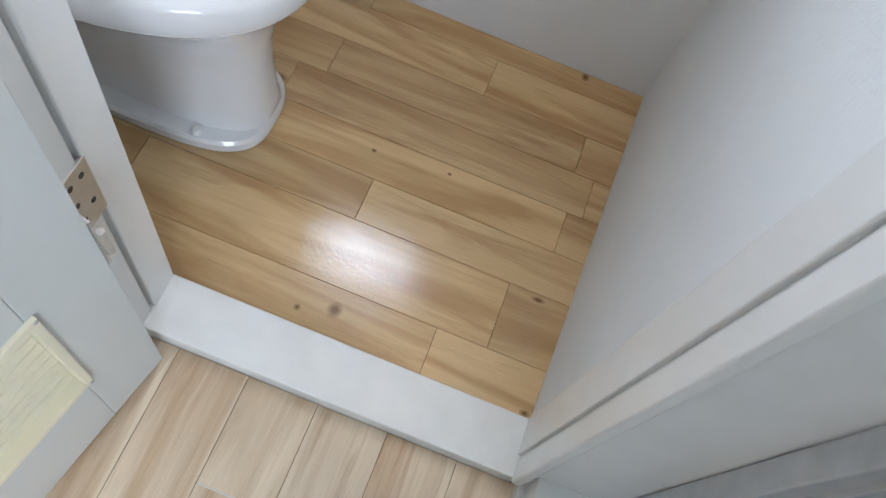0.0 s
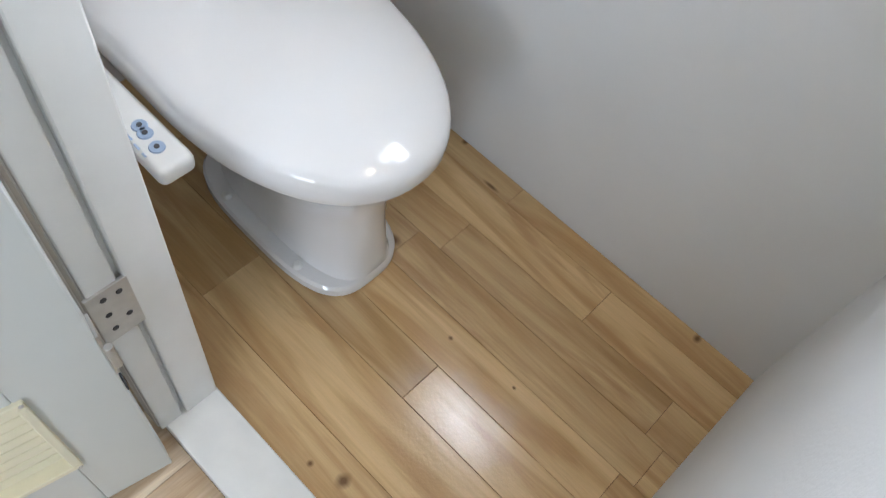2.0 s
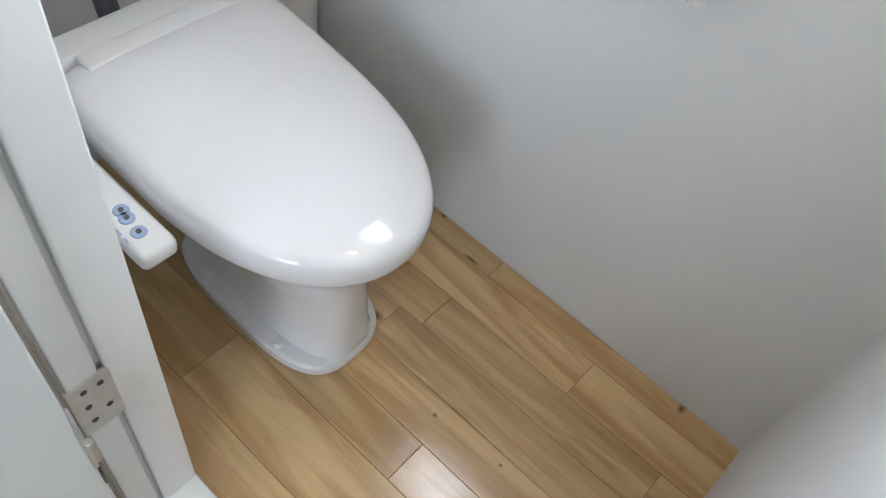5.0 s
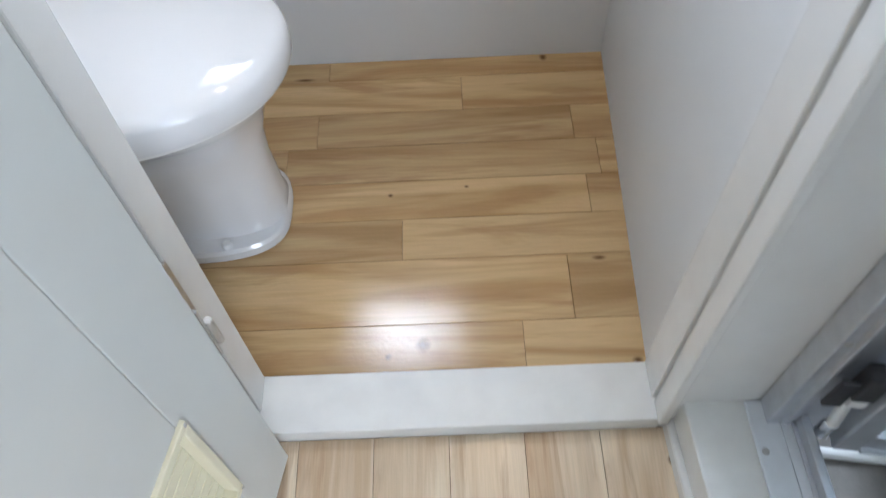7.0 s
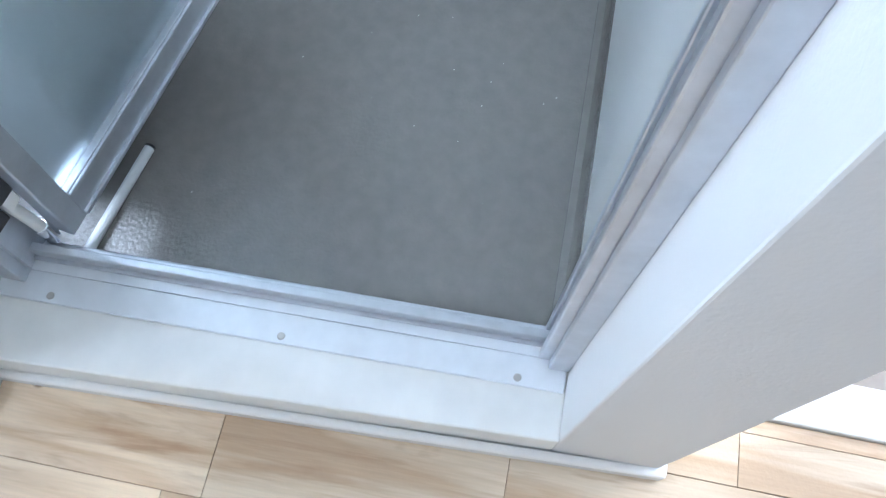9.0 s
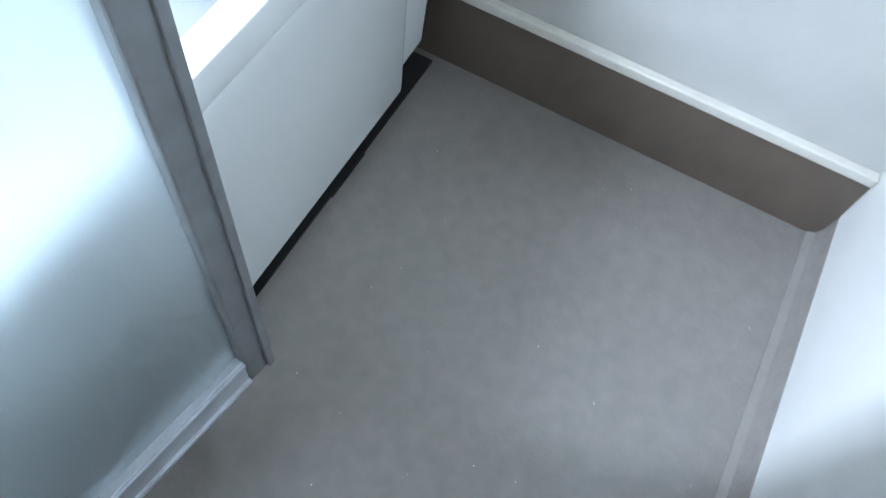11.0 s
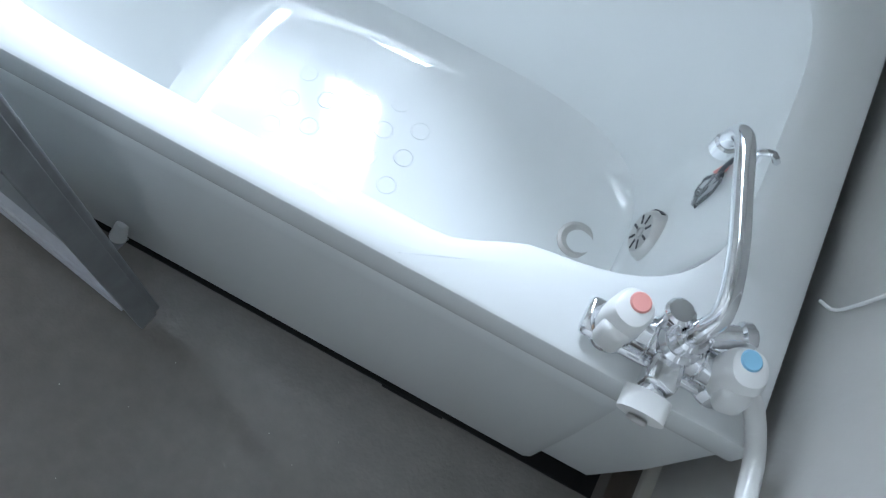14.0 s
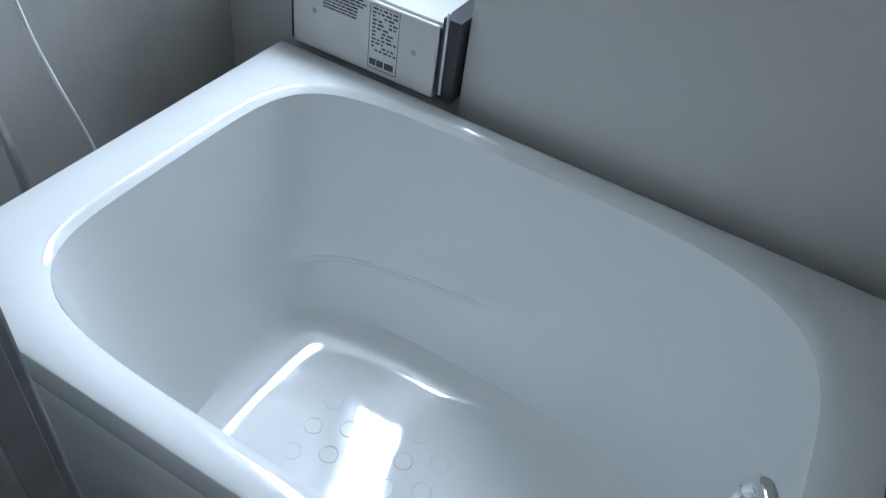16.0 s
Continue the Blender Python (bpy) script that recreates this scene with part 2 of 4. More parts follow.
def cyl(r0, r1, h, n=24, bevel=0.0):
    """An upright cylinder or cone on z = 0, with softened ends."""
    e = min(bevel, h / 3, r0, r1)
    prof = [(r0 - e, 0), (r0, e), (r1, h - e), (r1 - e, h)] if e else [(r0, 0), (r1, h)]
    return loft([[(r * math.cos(2 * math.pi * i / n), r * math.sin(2 * math.pi * i / n), z) for i in range(n)] for r, z in prof], True, True)


def along(p, q):
    """The pose that stands +z of a part at p and points it to q."""
    d = Vector(q) - Vector(p)
    return Matrix.Translation(p) @ d.to_track_quat("Z", "Y").to_matrix().to_4x4()


def rod(p, q, r, n=16, bevel=0.0, r1=None):
    return moved(cyl(r, r if r1 is None else r1, (Vector(q) - Vector(p)).length, n, bevel), along(p, q))


def smooth_line(pts, per=10):
    pts = [Vector(p) for p in pts]
    q = [pts[0] * 2 - pts[1]] + pts + [pts[-1] * 2 - pts[-2]]
    out = []
    for i in range(1, len(q) - 2):
        a, b, c, d = q[i - 1:i + 3]
        for s in range(per):
            t = s / per
            out.append(0.5 * (2 * b + (c - a) * t + (2 * a - 5 * b + 4 * c - d) * t * t + (3 * b - a - 3 * c + d) * t ** 3))
    return out + [pts[-1]]


def tube(pts, r, n=12, per=10):
    line = smooth_line(pts, per)
    rings, side = [], None
    for i, p in enumerate(line):
        d = (line[min(i + 1, len(line) - 1)] - line[max(i - 1, 0)]).normalized()
        if side is None:
            side = d.orthogonal().normalized()
        side = (side - d * side.dot(d)).normalized()
        up = d.cross(side)
        rings.append([p + r * (math.cos(2 * math.pi * j / n) * side + math.sin(2 * math.pi * j / n) * up) for j in range(n)])
    return loft(rings, True, True)


def smooth(a, b, x):
    t = min(1, max(0, (x - a) / (b - a)))
    return t * t * (3 - 2 * t)


def oval(cx, cy, a, b, z, e=2.0, n=72):
    """A ring that runs from an ellipse (e = 2) to a rounded rectangle (e = 4 and more)."""
    out = []
    for i in range(n):
        w = 2 * math.pi * i / n
        c, s = math.cos(w), math.sin(w)
        r = (abs(c) ** e + abs(s) ** e) ** (-1 / e)
        out.append(Vector((cx + a * r * c, cy + b * r * s, z)))
    return out


def skewed(bm):
    """Shears the bathroom's door frame against the toilet wall, to fit the camera's view."""
    for v in bm.verts:
        v.co.x += 0.024 * (-0.08 - v.co.y)
    return bm


def splayed(bm):
    """The sill's hall face, run out towards the post between the doors to fit the camera's view."""
    for v in bm.verts:
        if v.co.x < 0.10:
            v.co.x += 0.024 * (-0.08 - v.co.y) - 0.024 * smooth(-0.90, -0.08, v.co.y)
        else:
            v.co.x += 0.024 * (-0.08 - v.co.y)
    return bm


def wall_with_hole(axis, a0, a1, b0, b1, z0, z1, h0, h1, hz0, hz1):
    """A wall along x or y from a0 to a1, b0 to b1 thick, with one opening through it."""
    def bx(p, q, r, s):
        return box_bm(p, b0, r, q, b1, s) if axis == "x" else box_bm(b0, p, r, b1, q, s)
    parts = [bx(a0, h0, z0, z1), bx(h1, a1, z0, z1), bx(h0, h1, hz1, z1)]
    if hz0 > z0:
        parts.append(bx(h0, h1, z0, hz0))
    return merge(*parts)


# ---- large structure ----
TW = (-0.66, -0.31, 1.16, 1.60)   # toilet window: x from, x to, z from, z to
BW = (0.354, 0.675, 0.43, 1.75)   # bathroom window with the heater in its foot
structure("wall_toilet_back", wall_with_hole("x", X_TL - 0.1, X_TR, Y_TB, Y_TB + 0.12, -0.1, H, *TW), M_PAPER, "white textured wallpaper")
wtb = box_bm(X_TR, 0, -0.1, X_BL, Y_TB + 0.12, H)
for v in wtb.verts:
    if v.co.x < X_TR + 0.001 and v.co.y < 0.001:
        v.co.x -= 0.030
structure("wall_toilet_bath", wtb, M_PAPER, "white textured wallpaper")
structure("wall_toilet_left", box_bm(X_TL - 0.1, 0, -0.1, X_TL, Y_TB, H), M_PAPER, "white textured wallpaper behind the cistern")
structure("wall_hall_front", box_bm(-2.5, Y_WALL, -0.1, -0.668, 0, H), M_PAPER, "white wallpaper beside the toilet door")
structure("wall_above_toilet_door", box_bm(-0.668, Y_WALL, 2.04, 0.0, 0, H), M_PAPER, "white wallpaper above the door")
structure("post_between_doors", box_bm(0.0, Y_WALL, -0.1, X_BL, 0, H, 0.002), M_PAINT, "white painted post between the two doors")
# this wall's shade is put into its grey colour
structure("wall_bath_left", box_bm(X_BL - 0.002, 0.0, -0.1, X_BL + 0.003, Y_BB, 2.1), M_SHADEWALL, "grey wall at the tub end, in the shade-darkened wall colour")
structure("wall_bath_back", wall_with_hole("x", X_BL, X_BF + 0.12, Y_BB, Y_BB + 0.24, -0.1, 2.1, *BW), M_PANEL, "off-white bathroom wall panel behind the tub")
structure("wall_bath_far", box_bm(X_BF, Y_BR - 0.148, -0.1, X_BF + 0.12, Y_BB, 2.1), M_SHADEWALL, "grey wall at the tub end, in the shade-darkened wall colour")
structure("wall_bath_right", box_bm(0.217, Y_BR - 0.148, 0.035, X_BF, Y_BR, 2.1), M_PANEL, "pale bathroom wall panel beside the door")
structure("wall_end", skewed(box_bm(X_SILL, Y_BR - 0.148, -0.1, 0.217, -0.881, H, 0.003)), M_PAPER, "pale lilac-white wall end beside the bathroom door")
structure("wall_above_bath_door", box_bm(X_SILL, -0.881, 1.92, 0.2, Y_WALL, H), M_PAPER, "white wallpaper above the bathroom door")
structure("wall_hall_left", box_bm(-2.6, -3.1, -0.1, -2.5, 0, H), M_PAPER, "white wallpaper")
structure("wall_hall_back", wall_with_hole("x", -2.5, 2.1, -3.2, -3.1, -0.1, H, 0.3, 1.7, 0.8, 2.0), M_PAPER, "white wallpaper with the added hall window")
structure("wall_next_room", box_bm(2.1, -3.1, -0.1, 2.2, -1.05, H), M_PAPER, "white wallpaper")
structure("wall_next_room_side", box_bm(X_BF, -1.15, -0.1, 2.1, Y_BR - 0.148, H), M_PAPER, "white wallpaper")
structure("ceiling_toilet", box_bm(X_TL - 0.1, 0, H, X_BL, Y_TB + 0.12, H + 0.05), M_CEIL, "white ceiling")
structure("ceiling_hall", box_bm(-2.6, -3.2, H, 2.2, Y_WALL + 0.095, H + 0.05), M_CEIL, "white ceiling")
structure("ceiling_bath", box_bm(X_BL, Y_BR - 0.148, 2.1, X_BF + 0.12, Y_BB + 0.24, 2.15), M_CEILB, "unseen bathroom ceiling, darkened to cut bounced light")

# subfloors; the boards lie on them
floor_toilet = structure("floor_toilet", box_bm(X_TL, 0, -0.1, X_TR, Y_TB, -0.005), M_GAP, "glossy oak-look board floor with knots")
floor_hall = structure("floor_hall", merge(box_bm(-2.5, -3.1, -0.12, X_SILL + 0.05, Y_WALL, Z_HALL - 0.005), box_bm(X_SILL + 0.05, -3.1, -0.12, 0.17, Y_BR - 0.148, Z_HALL - 0.005)),
                       M_GAP, "pale maple-look board floor with brown streaks")
structure("floor_bath", box_bm(0.19, Y_BR, -0.12, X_BF, Y_BB, Z_BATH), M_BATH, "grey slip-resistant vinyl bathroom floor")
structure("floor_next_room", box_bm(0.245, -3.1, -0.12, 2.1, Y_BR - 0.148, Z_HALL + 0.004), M_CONC, "grey-brown mottled floor of the next room")

# coved grey skirting under the wall beside the door
cove = [(Y_BR - 0.004, 0.04), (Y_BR + 0.001, 0.038), (Y_BR + 0.004, 0.0), (Y_BR + 0.010, Z_BATH + 0.010), (Y_BR + 0.022, Z_BATH + 0.003), (Y_BR + 0.024, Z_BATH - 0.01), (Y_BR - 0.004, Z_BATH - 0.01)]
structure("baseboard_cove", loft([[(x, y, z) for y, z in cove] for x in (0.2, X_BF - 0.01)], True, True), M_BATH, "grey vinyl coved up the wall", True)
structure("baseboard_far", box_bm(X_BF - 0.010, Y_BR, Z_BATH, X_BF, 0.3, 0.130, 0.002), M_BROWN, "dark brown skirting under the bathroom wall")
structure("trim_far", box_bm(X_BF - 0.016, Y_BR, 0.130, X_BF + 0.001, 0.3, 0.150, 0.003), M_TRIM, "cream trim strip on the brown skirting")

# sills
structure("sill_toilet_door", box_bm(-0.64, Y_WALL - 0.002, -0.1, 0.002, 0.0, 0.012, 0.0025), M_SILLP, "white painted wooden door sill")
structure("sill_bath_door", splayed(box_bm(X_SILL, -0.882, -0.1, 0.150, -0.080, 0.072, 0.003)), M_SILLP, "white painted raised door sill")
structure("trim_sill_foot", splayed(box_bm(X_SILL - 0.012, Y_BR - 0.160, Z_HALL - 0.003, X_SILL + 0.002, -0.085, Z_HALL + 0.030, 0.005)), M_PAINT, "white moulding along the foot of the sill")
structure("trim_wall_end", skewed(box_bm(X_SILL - 0.010, Y_BR - 0.1605, Z_HALL - 0.003, 0.150, Y_BR - 0.147, Z_HALL + 0.0295, 0.005)), M_PAINT, "white moulding round the wall end")
structure("sill_next_room", box_bm(0.17, -2.6, -0.1, 0.245, Y_BR - 0.151, Z_HALL + 0.012, 0.003), M_SILLP, "white sill of the next room")

# toilet door frame: jambs with a rebate
jl = structure("jamb_toilet_left", merge(box_bm(-0.668, Y_WALL - 0.012, 0.0, -0.630, -0.0, 2.04, 0.003), box_bm(-0.634, -0.060, 0.008, -0.617, -0.001, 2.03, 0.003), box_bm(-0.634, Y_WALL - 0.0105, 0.009, -0.620, -0.067, 2.03, 0.002)), M_PAINT, "white painted door jamb with a stop")
jr = structure("jamb_toilet_right", merge(box_bm(-0.004, Y_WALL - 0.010, 0.008, 0.012, -0.066, 2.04, 0.003), box_bm(-0.007, -0.061, 0.008, 0.006, 0.002, 2.03, 0.002)), M_PAINT, "white painted door jamb with a stop")


# ---- window frames and daylight ----
def window(name, x0, x1, z0, z1, y, bars, label):
    w = structure(name, box_bm(x0, y, z0, x1, y + 0.03, z0 + 0.02, 0.002), M_ALU, label)
    part("window_frame", merge(box_bm(x0, y, z0 + 0.02, x0 + 0.018, y + 0.03, z1), box_bm(x1 - 0.018, y, z0 + 0.02, x1, y + 0.03, z1), box_bm(x0, y, z1 - 0.018, x1, y + 0.03, z1)), M_ALU, w)
    for b in bars:
        part("glazing_bar", box_bm(b - 0.010, y, z0 + 0.02, b + 0.010, y + 0.025, z1 - 0.018), M_ALU, w)
    return w


window("window_1", TW[0], TW[1], TW[2], TW[3], Y_TB + 0.06, (-0.40,), "small aluminium toilet window")
window("window_2", BW[0] + 0.004, BW[1] - 0.004, 0.92, BW[3] - 0.001, Y_BB + 0.17, (), "small aluminium bathroom window above the heater")
# unseen window, added and placed for the way it lights the hall
window("added_hall_window", 0.3, 1.7, 0.8, 2.0, -3.17, (1.0,), "unseen aluminium window added to light the hall")
area_lamp("daylight_toilet", pose((TW[0] + TW[1]) / 2, Y_TB + 0.11, (TW[2] + TW[3]) / 2, -90), TW[1] - TW[0] - 0.03, TW[3] - TW[2] - 0.03, L_TOILET, (0.93, 0.97, 1.0))
area_lamp("daylight_bath", pose(0.440, Y_BB + 0.235, 1.335, -90), 0.15, 0.80, L_BATH, (0.86, 0.94, 1.0))
# added lamp in that unseen hall window
area_lamp("added_light_hall", pose(1.0, -3.14, 1.4, 90), 1.36, 1.16, L_HALL, (0.90, 0.95, 1.0))


def ceiling_lamp(x, y, z, r, watts):
    lamp = thing("ceiling_lamp", "small round ceiling lamp with a warm white shade", "lamp", at=(x, y, z))
    part("base", moved(cyl(r * 1.1, r * 1.1, 0.02, 32, 0.004), pose(0, 0, -0.02)), M_PLAS, lamp)
    part("shade", moved(loft([oval(0, 0, r * k, r * k, zz, 2, 32) for k, zz in ((1, 0), (1, -0.03), (0.85, -0.055), (0.5, -0.068), (0.1, -0.07))], True, True), pose(0, 0, -0.02)), M_LAMP, lamp, "glowing warm shade", True)
    d = bpy.data.lights.new("lamp_light", "AREA")
    d.shape, d.size, d.energy, d.color = "DISK", r * 1.6, watts, (1.0, 0.72, 0.45)
    ob = new("lamp_light", d)
    ob.matrix_world = pose(x, y, z - 0.1)


ceiling_lamp(-0.17, 0.54, H, 0.055, L_WARM)
ceiling_lamp(0.78, -1.85, H, 0.12, L_WARM2)


# ---- toilet room ----
CY = 0.335


def lid_ring(z, k, slope=0.0, back=-1.082, n=72, dx=0.0):
    out = []
    for i in range(n):
        w = 2 * math.pi * i / n
        c, s = math.cos(w), math.sin(w)
        e = 2.15 if c > 0 else 12.0
        r = (abs(c) ** e + abs(s) ** e) ** (-1 / e)
        x = -0.86 + (0.333 * k if c > 0 else (-0.86 - back) * (0.6 + 0.4 * k)) * r * c
        y = CY + 0.197 * r * s * k + 0.012 * smooth(-0.75, -1.05, x) * (1 if s > 0 else 0.3)
        out.append(Vector((x + dx, y, z + slope * (-0.53 - x))))
    return out


toilet = thing("toilet", "glossy white ceramic toilet with a closed washlet lid", "toilet", at=(-0.80, CY, 0))
toilet_inv = Matrix.Translation((0.80, -CY, 0))


def tpart(name, bm, material, label="", smooth_=True, parent=None):
    return part(name, moved(bm, toilet_inv), material, parent or toilet, label, smooth_)


pedestal = tpart("pedestal", loft([oval(-0.812, CY, 0.208, 0.107, 0.0, 3.2), oval(-0.812, CY, 0.212, 0.112, 0.004, 3.2), oval(-0.812, CY, 0.212, 0.112, 0.022, 3.2),
      oval(-0.812, CY, 0.208, 0.107, 0.0285, 3.2), oval(-0.802, CY + 0.006, 0.199, 0.086, 0.031, 3.0), oval(-0.800, CY + 0.006, 0.194, 0.080, 0.05, 2.8), oval(-0.798, CY + 0.004, 0.188, 0.078, 0.16, 2.5),
      oval(-0.795, CY, 0.192, 0.085, 0.23, 2.3), oval(-0.80, CY, 0.218, 0.120, 0.30, 2.3), oval(-0.805, CY, 0.243, 0.156, 0.338, 2.3), oval(-0.805, CY, 0.252, 0.172, 0.362, 2.3),
      oval(-0.805, CY, 0.245, 0.165, 0.368, 2.3)], True, True), M_CER)
for bx in (-0.703, -0.907):
    tpart("bolt_cap", moved(cyl(0.0105, 0.0075, 0.009, 20, 0.002), pose(bx, 0.243, 0.0283)), M_PLAS, "white round bolt cap", parent=toilet)
tpart("seat", loft([lid_ring(0.366, 0.93), lid_ring(0.366, 0.965), lid_ring(0.370, 0.98), lid_ring(0.382, 0.98), lid_ring(0.386, 0.96)], True, True), M_PLAS)
tpart("lid", loft([lid_ring(0.376, 0.975), lid_ring(0.377, 0.995), lid_ring(0.384, 1.004), lid_ring(0.402, 1.002, 0.02), lid_ring(0.412, 0.993, 0.03), lid_ring(0.4185, 0.976, 0.035),
      lid_ring(0.4235, 0.945, 0.04), lid_ring(0.4275, 0.90, 0.04), lid_ring(0.4325, 0.80, 0.04), lid_ring(0.4375, 0.62, 0.04), lid_ring(0.4405, 0.36, 0.04), lid_ring(0.4415, 0.12, 0.04)], True, True), M_CER, "glossy white lid")
unit = tpart("washlet_unit", box_bm(-1.158, CY - 0.192, 0.365, -1.088, CY + 0.214, 0.446, 0.014, 4), M_PLAS)
tpart("hinge_bar", box_bm(-1.084, CY - 0.140, 0.440, -1.040, CY + 0.165, 0.4600, 0.006, 3), M_PLAS)
arm = tpart("control_arm", merge(box_bm(-1.08, 0.070, 0.362, -0.755, 0.128, 0.398, 0.012, 4), box_bm(-1.12, 0.09, 0.365, -1.02, 0.16, 0.40, 0.012, 3)), M_PLAS, "white control arm with buttons")
for i, bx in enumerate((-0.842, -0.826, -0.796)):
    btn = tpart("button", moved(cyl(0.0115, 0.0108, 0.0025, 24, 0.0006), pose(bx, 0.099 - i * 0.002, 0.398)), M_BTN, "pale blue round button", parent=toilet)
    tpart("button_centre", moved(cyl(0.004, 0.004, 0.0012, 16), pose(bx, 0.099 - i * 0.002, 0.4005)), M_INK, "dark symbol")
for a, b_, c, d in ((-0.85, 0.076, 0.012, 0.003), (-0.838, 0.076, 0.010, 0.003), (-0.82, 0.074, 0.012, 0.003), (-0.80, 0.073, 0.008, 0.003)):
    tpart("caption_bar", box_bm(a, b_, 0.3975, a + c, b_ + d, 0.3986), M_BTN, "small blue print")

tank = thing("cistern", "white wall-hung toilet cistern above the pan", "cistern", at=(-1.24, CY, 0.6))
part("tank", moved(box_bm(X_TL + 0.001, 0.13, 0.605, -1.135, 0.50, 0.95, 0.022, 4), Matrix.Translation((1.24, -CY, -0.6))), M_CER, tank, smooth=True)
part("flush_pipe", moved(tube([(-1.205, 0.318, 0.608), (-1.205, 0.318, 0.54), (-1.205, 0.318, 0.47), (-1.195, 0.32, 0.40)], 0.019, 14), Matrix.Translation((1.24, -CY, -0.6))), M_GREYP, tank, "dark grey flush pipe", True)
pipe = thing("drain_pipe", "thick white vertical pipe in the toilet corner", "pipe", at=(-1.14, 0.655, 0))
part("pipe_body", moved(cyl(0.056, 0.056, H - 0.002, 32), pose(0, 0, 0.001)), M_PAINT, pipe, smooth=True)

holder = thing("paper_holder", "white plastic toilet paper holder on the wall", "holder", at=(-0.47, Y_TB, 0.80))
part("back_plate", box_bm(-0.085, -0.012, -0.05, 0.085, 0.0, 0.05, 0.004), M_PLAS, holder)
cov = [(-0.012, 0.062), (-0.05, 0.064), (-0.085, 0.05), (-0.105, 0.022), (-0.110, -0.025), (-0.106, -0.026), (-0.10, 0.018), (-0.08, 0.045), (-0.05, 0.058), (-0.012, 0.056)]
part("cover", loft([[(x, y, z) for y, z in cov] for x in (-0.066, 0.072)], True, True), M_PLAS, holder, smooth=True)
for sx in (-0.085, 0.075):
    part("side_arm", box_bm(sx, -0.095, -0.035, sx + 0.010, -0.004, 0.045, 0.004), M_PLAS, holder)
part("logo_bar", box_bm(-0.012, -0.112, -0.004, 0.012, -0.1065, 0.004), M_TRIM, holder, "faint embossed mark")

# ---- toilet door, open against the hall ----
DD = Matrix(((-0.2012, 0.9795, 0, -0.577), (-0.9795, -0.2012, 0, -0.14), (0, 0, 1, -0.012), (0, 0, 0, 1)))
door = thing("toilet_door", "white painted toilet door standing open with a vent", "door")
door.matrix_world = DD
leaf = part("leaf", merge(box_bm(-0.016, -0.034, 0.0, 0.088, 0, 1.98, 0.002), box_bm(0.340, -0.034, 0.0, 0.585, 0, 1.98, 0.002),
                          box_bm(0.088, -0.034, 0.0, 0.340, 0, 0.187, 0.002), box_bm(0.088, -0.034, 0.412, 0.340, 0, 1.98, 0.002)), M_DOOR, door)
vent = part("vent_frame", merge(box_bm(0.078, -0.036, 0.178, 0.350, 0.006, 0.190, 0.002), box_bm(0.078, -0.036, 0.408, 0.350, 0.006, 0.420, 0.002),
                                box_bm(0.078, -0.036, 0.190, 0.090, 0.006, 0.408, 0.002), box_bm(0.338, -0.036, 0.190, 0.350, 0.006, 0.408, 0.002)), M_IVORY, door, "ivory plastic vent frame")
for i in range(9):
    part("vent_slat", moved(box_bm(0.0905, -0.0135, -0.0015, 0.3375, 0.0135, 0.0015), pose(0, -0.0145, 0.203 + i * 0.024, 87)), M_IVORY, vent)
part("vent_back", box_bm(0.0905, -0.024, 0.190, 0.3375, -0.018, 0.408), M_IVORY, vent)
for w, z in ((0.082, 0.416), (0.082, 0.182), (0.346, 0.416), (0.346, 0.182)):
    part("screw", moved(cyl(0.003, 0.0025, 0.002, 12), pose(w, 0.0055, z, -90)), M_STEEL, vent)
for z in (0.372, 1.68):
    hg = part("hinge", box_bm(-0.020, -0.032, z, -0.0158, 0.001, z + 0.102, 0.001), M_STEEL, door, "satin steel butt hinge")
    part("knuckle", moved(cyl(0.0052, 0.0052, 0.050, 16, 0.001), pose(-0.023, 0.003, z + 0.026)), M_STEEL, hg)
knob = part("door_knob", moved(merge(cyl(0.025, 0.022, 0.008, 24, 0.002), moved(cyl(0.009, 0.009, 0.03, 16), pose(0, 0, 0.006)), moved(cyl(0.022, 0.026, 0.028, 24, 0.006), pose(0, 0, 0.034))), pose(0.53, 0, 0.95, -90)), M_STEEL, door, smooth=True)
part("catch_plate", box_bm(-0.0185, -0.024, 0.30, -0.0155, -0.008, 0.335, 0.001), M_BLACK, door, "small dark latch plate")
jh = part("hinge_leaf", box_bm(-0.0325, -0.006, -0.008, -0.0275, 0.049, 0.103, 0.001), M_STEEL, jl, "satin steel hinge leaf with screws")
jh.location = (-0.5895, Y_WALL - 0.010, 0.357)
for yy, zz in ((0.012, 0.018), (0.034, 0.030), (0.012, 0.052), (0.034, 0.084), (0.014, 0.086)):
    part("screw", moved(cyl(0.0045, 0.004, 0.0012, 14), pose(-0.0279, yy, zz, 0, 90)), M_BLACK, jh)

# ---- bathroom door frame and leaf ----
bf = structure("frame_bath_door", skewed(box_bm(0.150, -0.848, Z_BATH - 0.02, 0.196, -0.132, 0.078, 0.003)), M_ALU, "brushed aluminium bathroom door frame")
part("sill_strip", skewed(box_bm(0.108, -0.878, 0.0715, 0.150, -0.097, 0.0785, 0.0015)), M_ALUW, bf, "pale anodised flange with screws")
part("sill_tread", skewed(box_bm(0.1505, -0.848, 0.0775, 0.172, -0.132, 0.0786, 0.0004)), M_ALUW, bf)
part("sill_lip", skewed(merge(box_bm(0.170, -0.848, 0.077, 0.182, -0.132, 0.104, 0.002), box_bm(0.164, -0.848, 0.0785, 0.171, -0.132, 0.084, 0.0015))), M_ALU, bf)
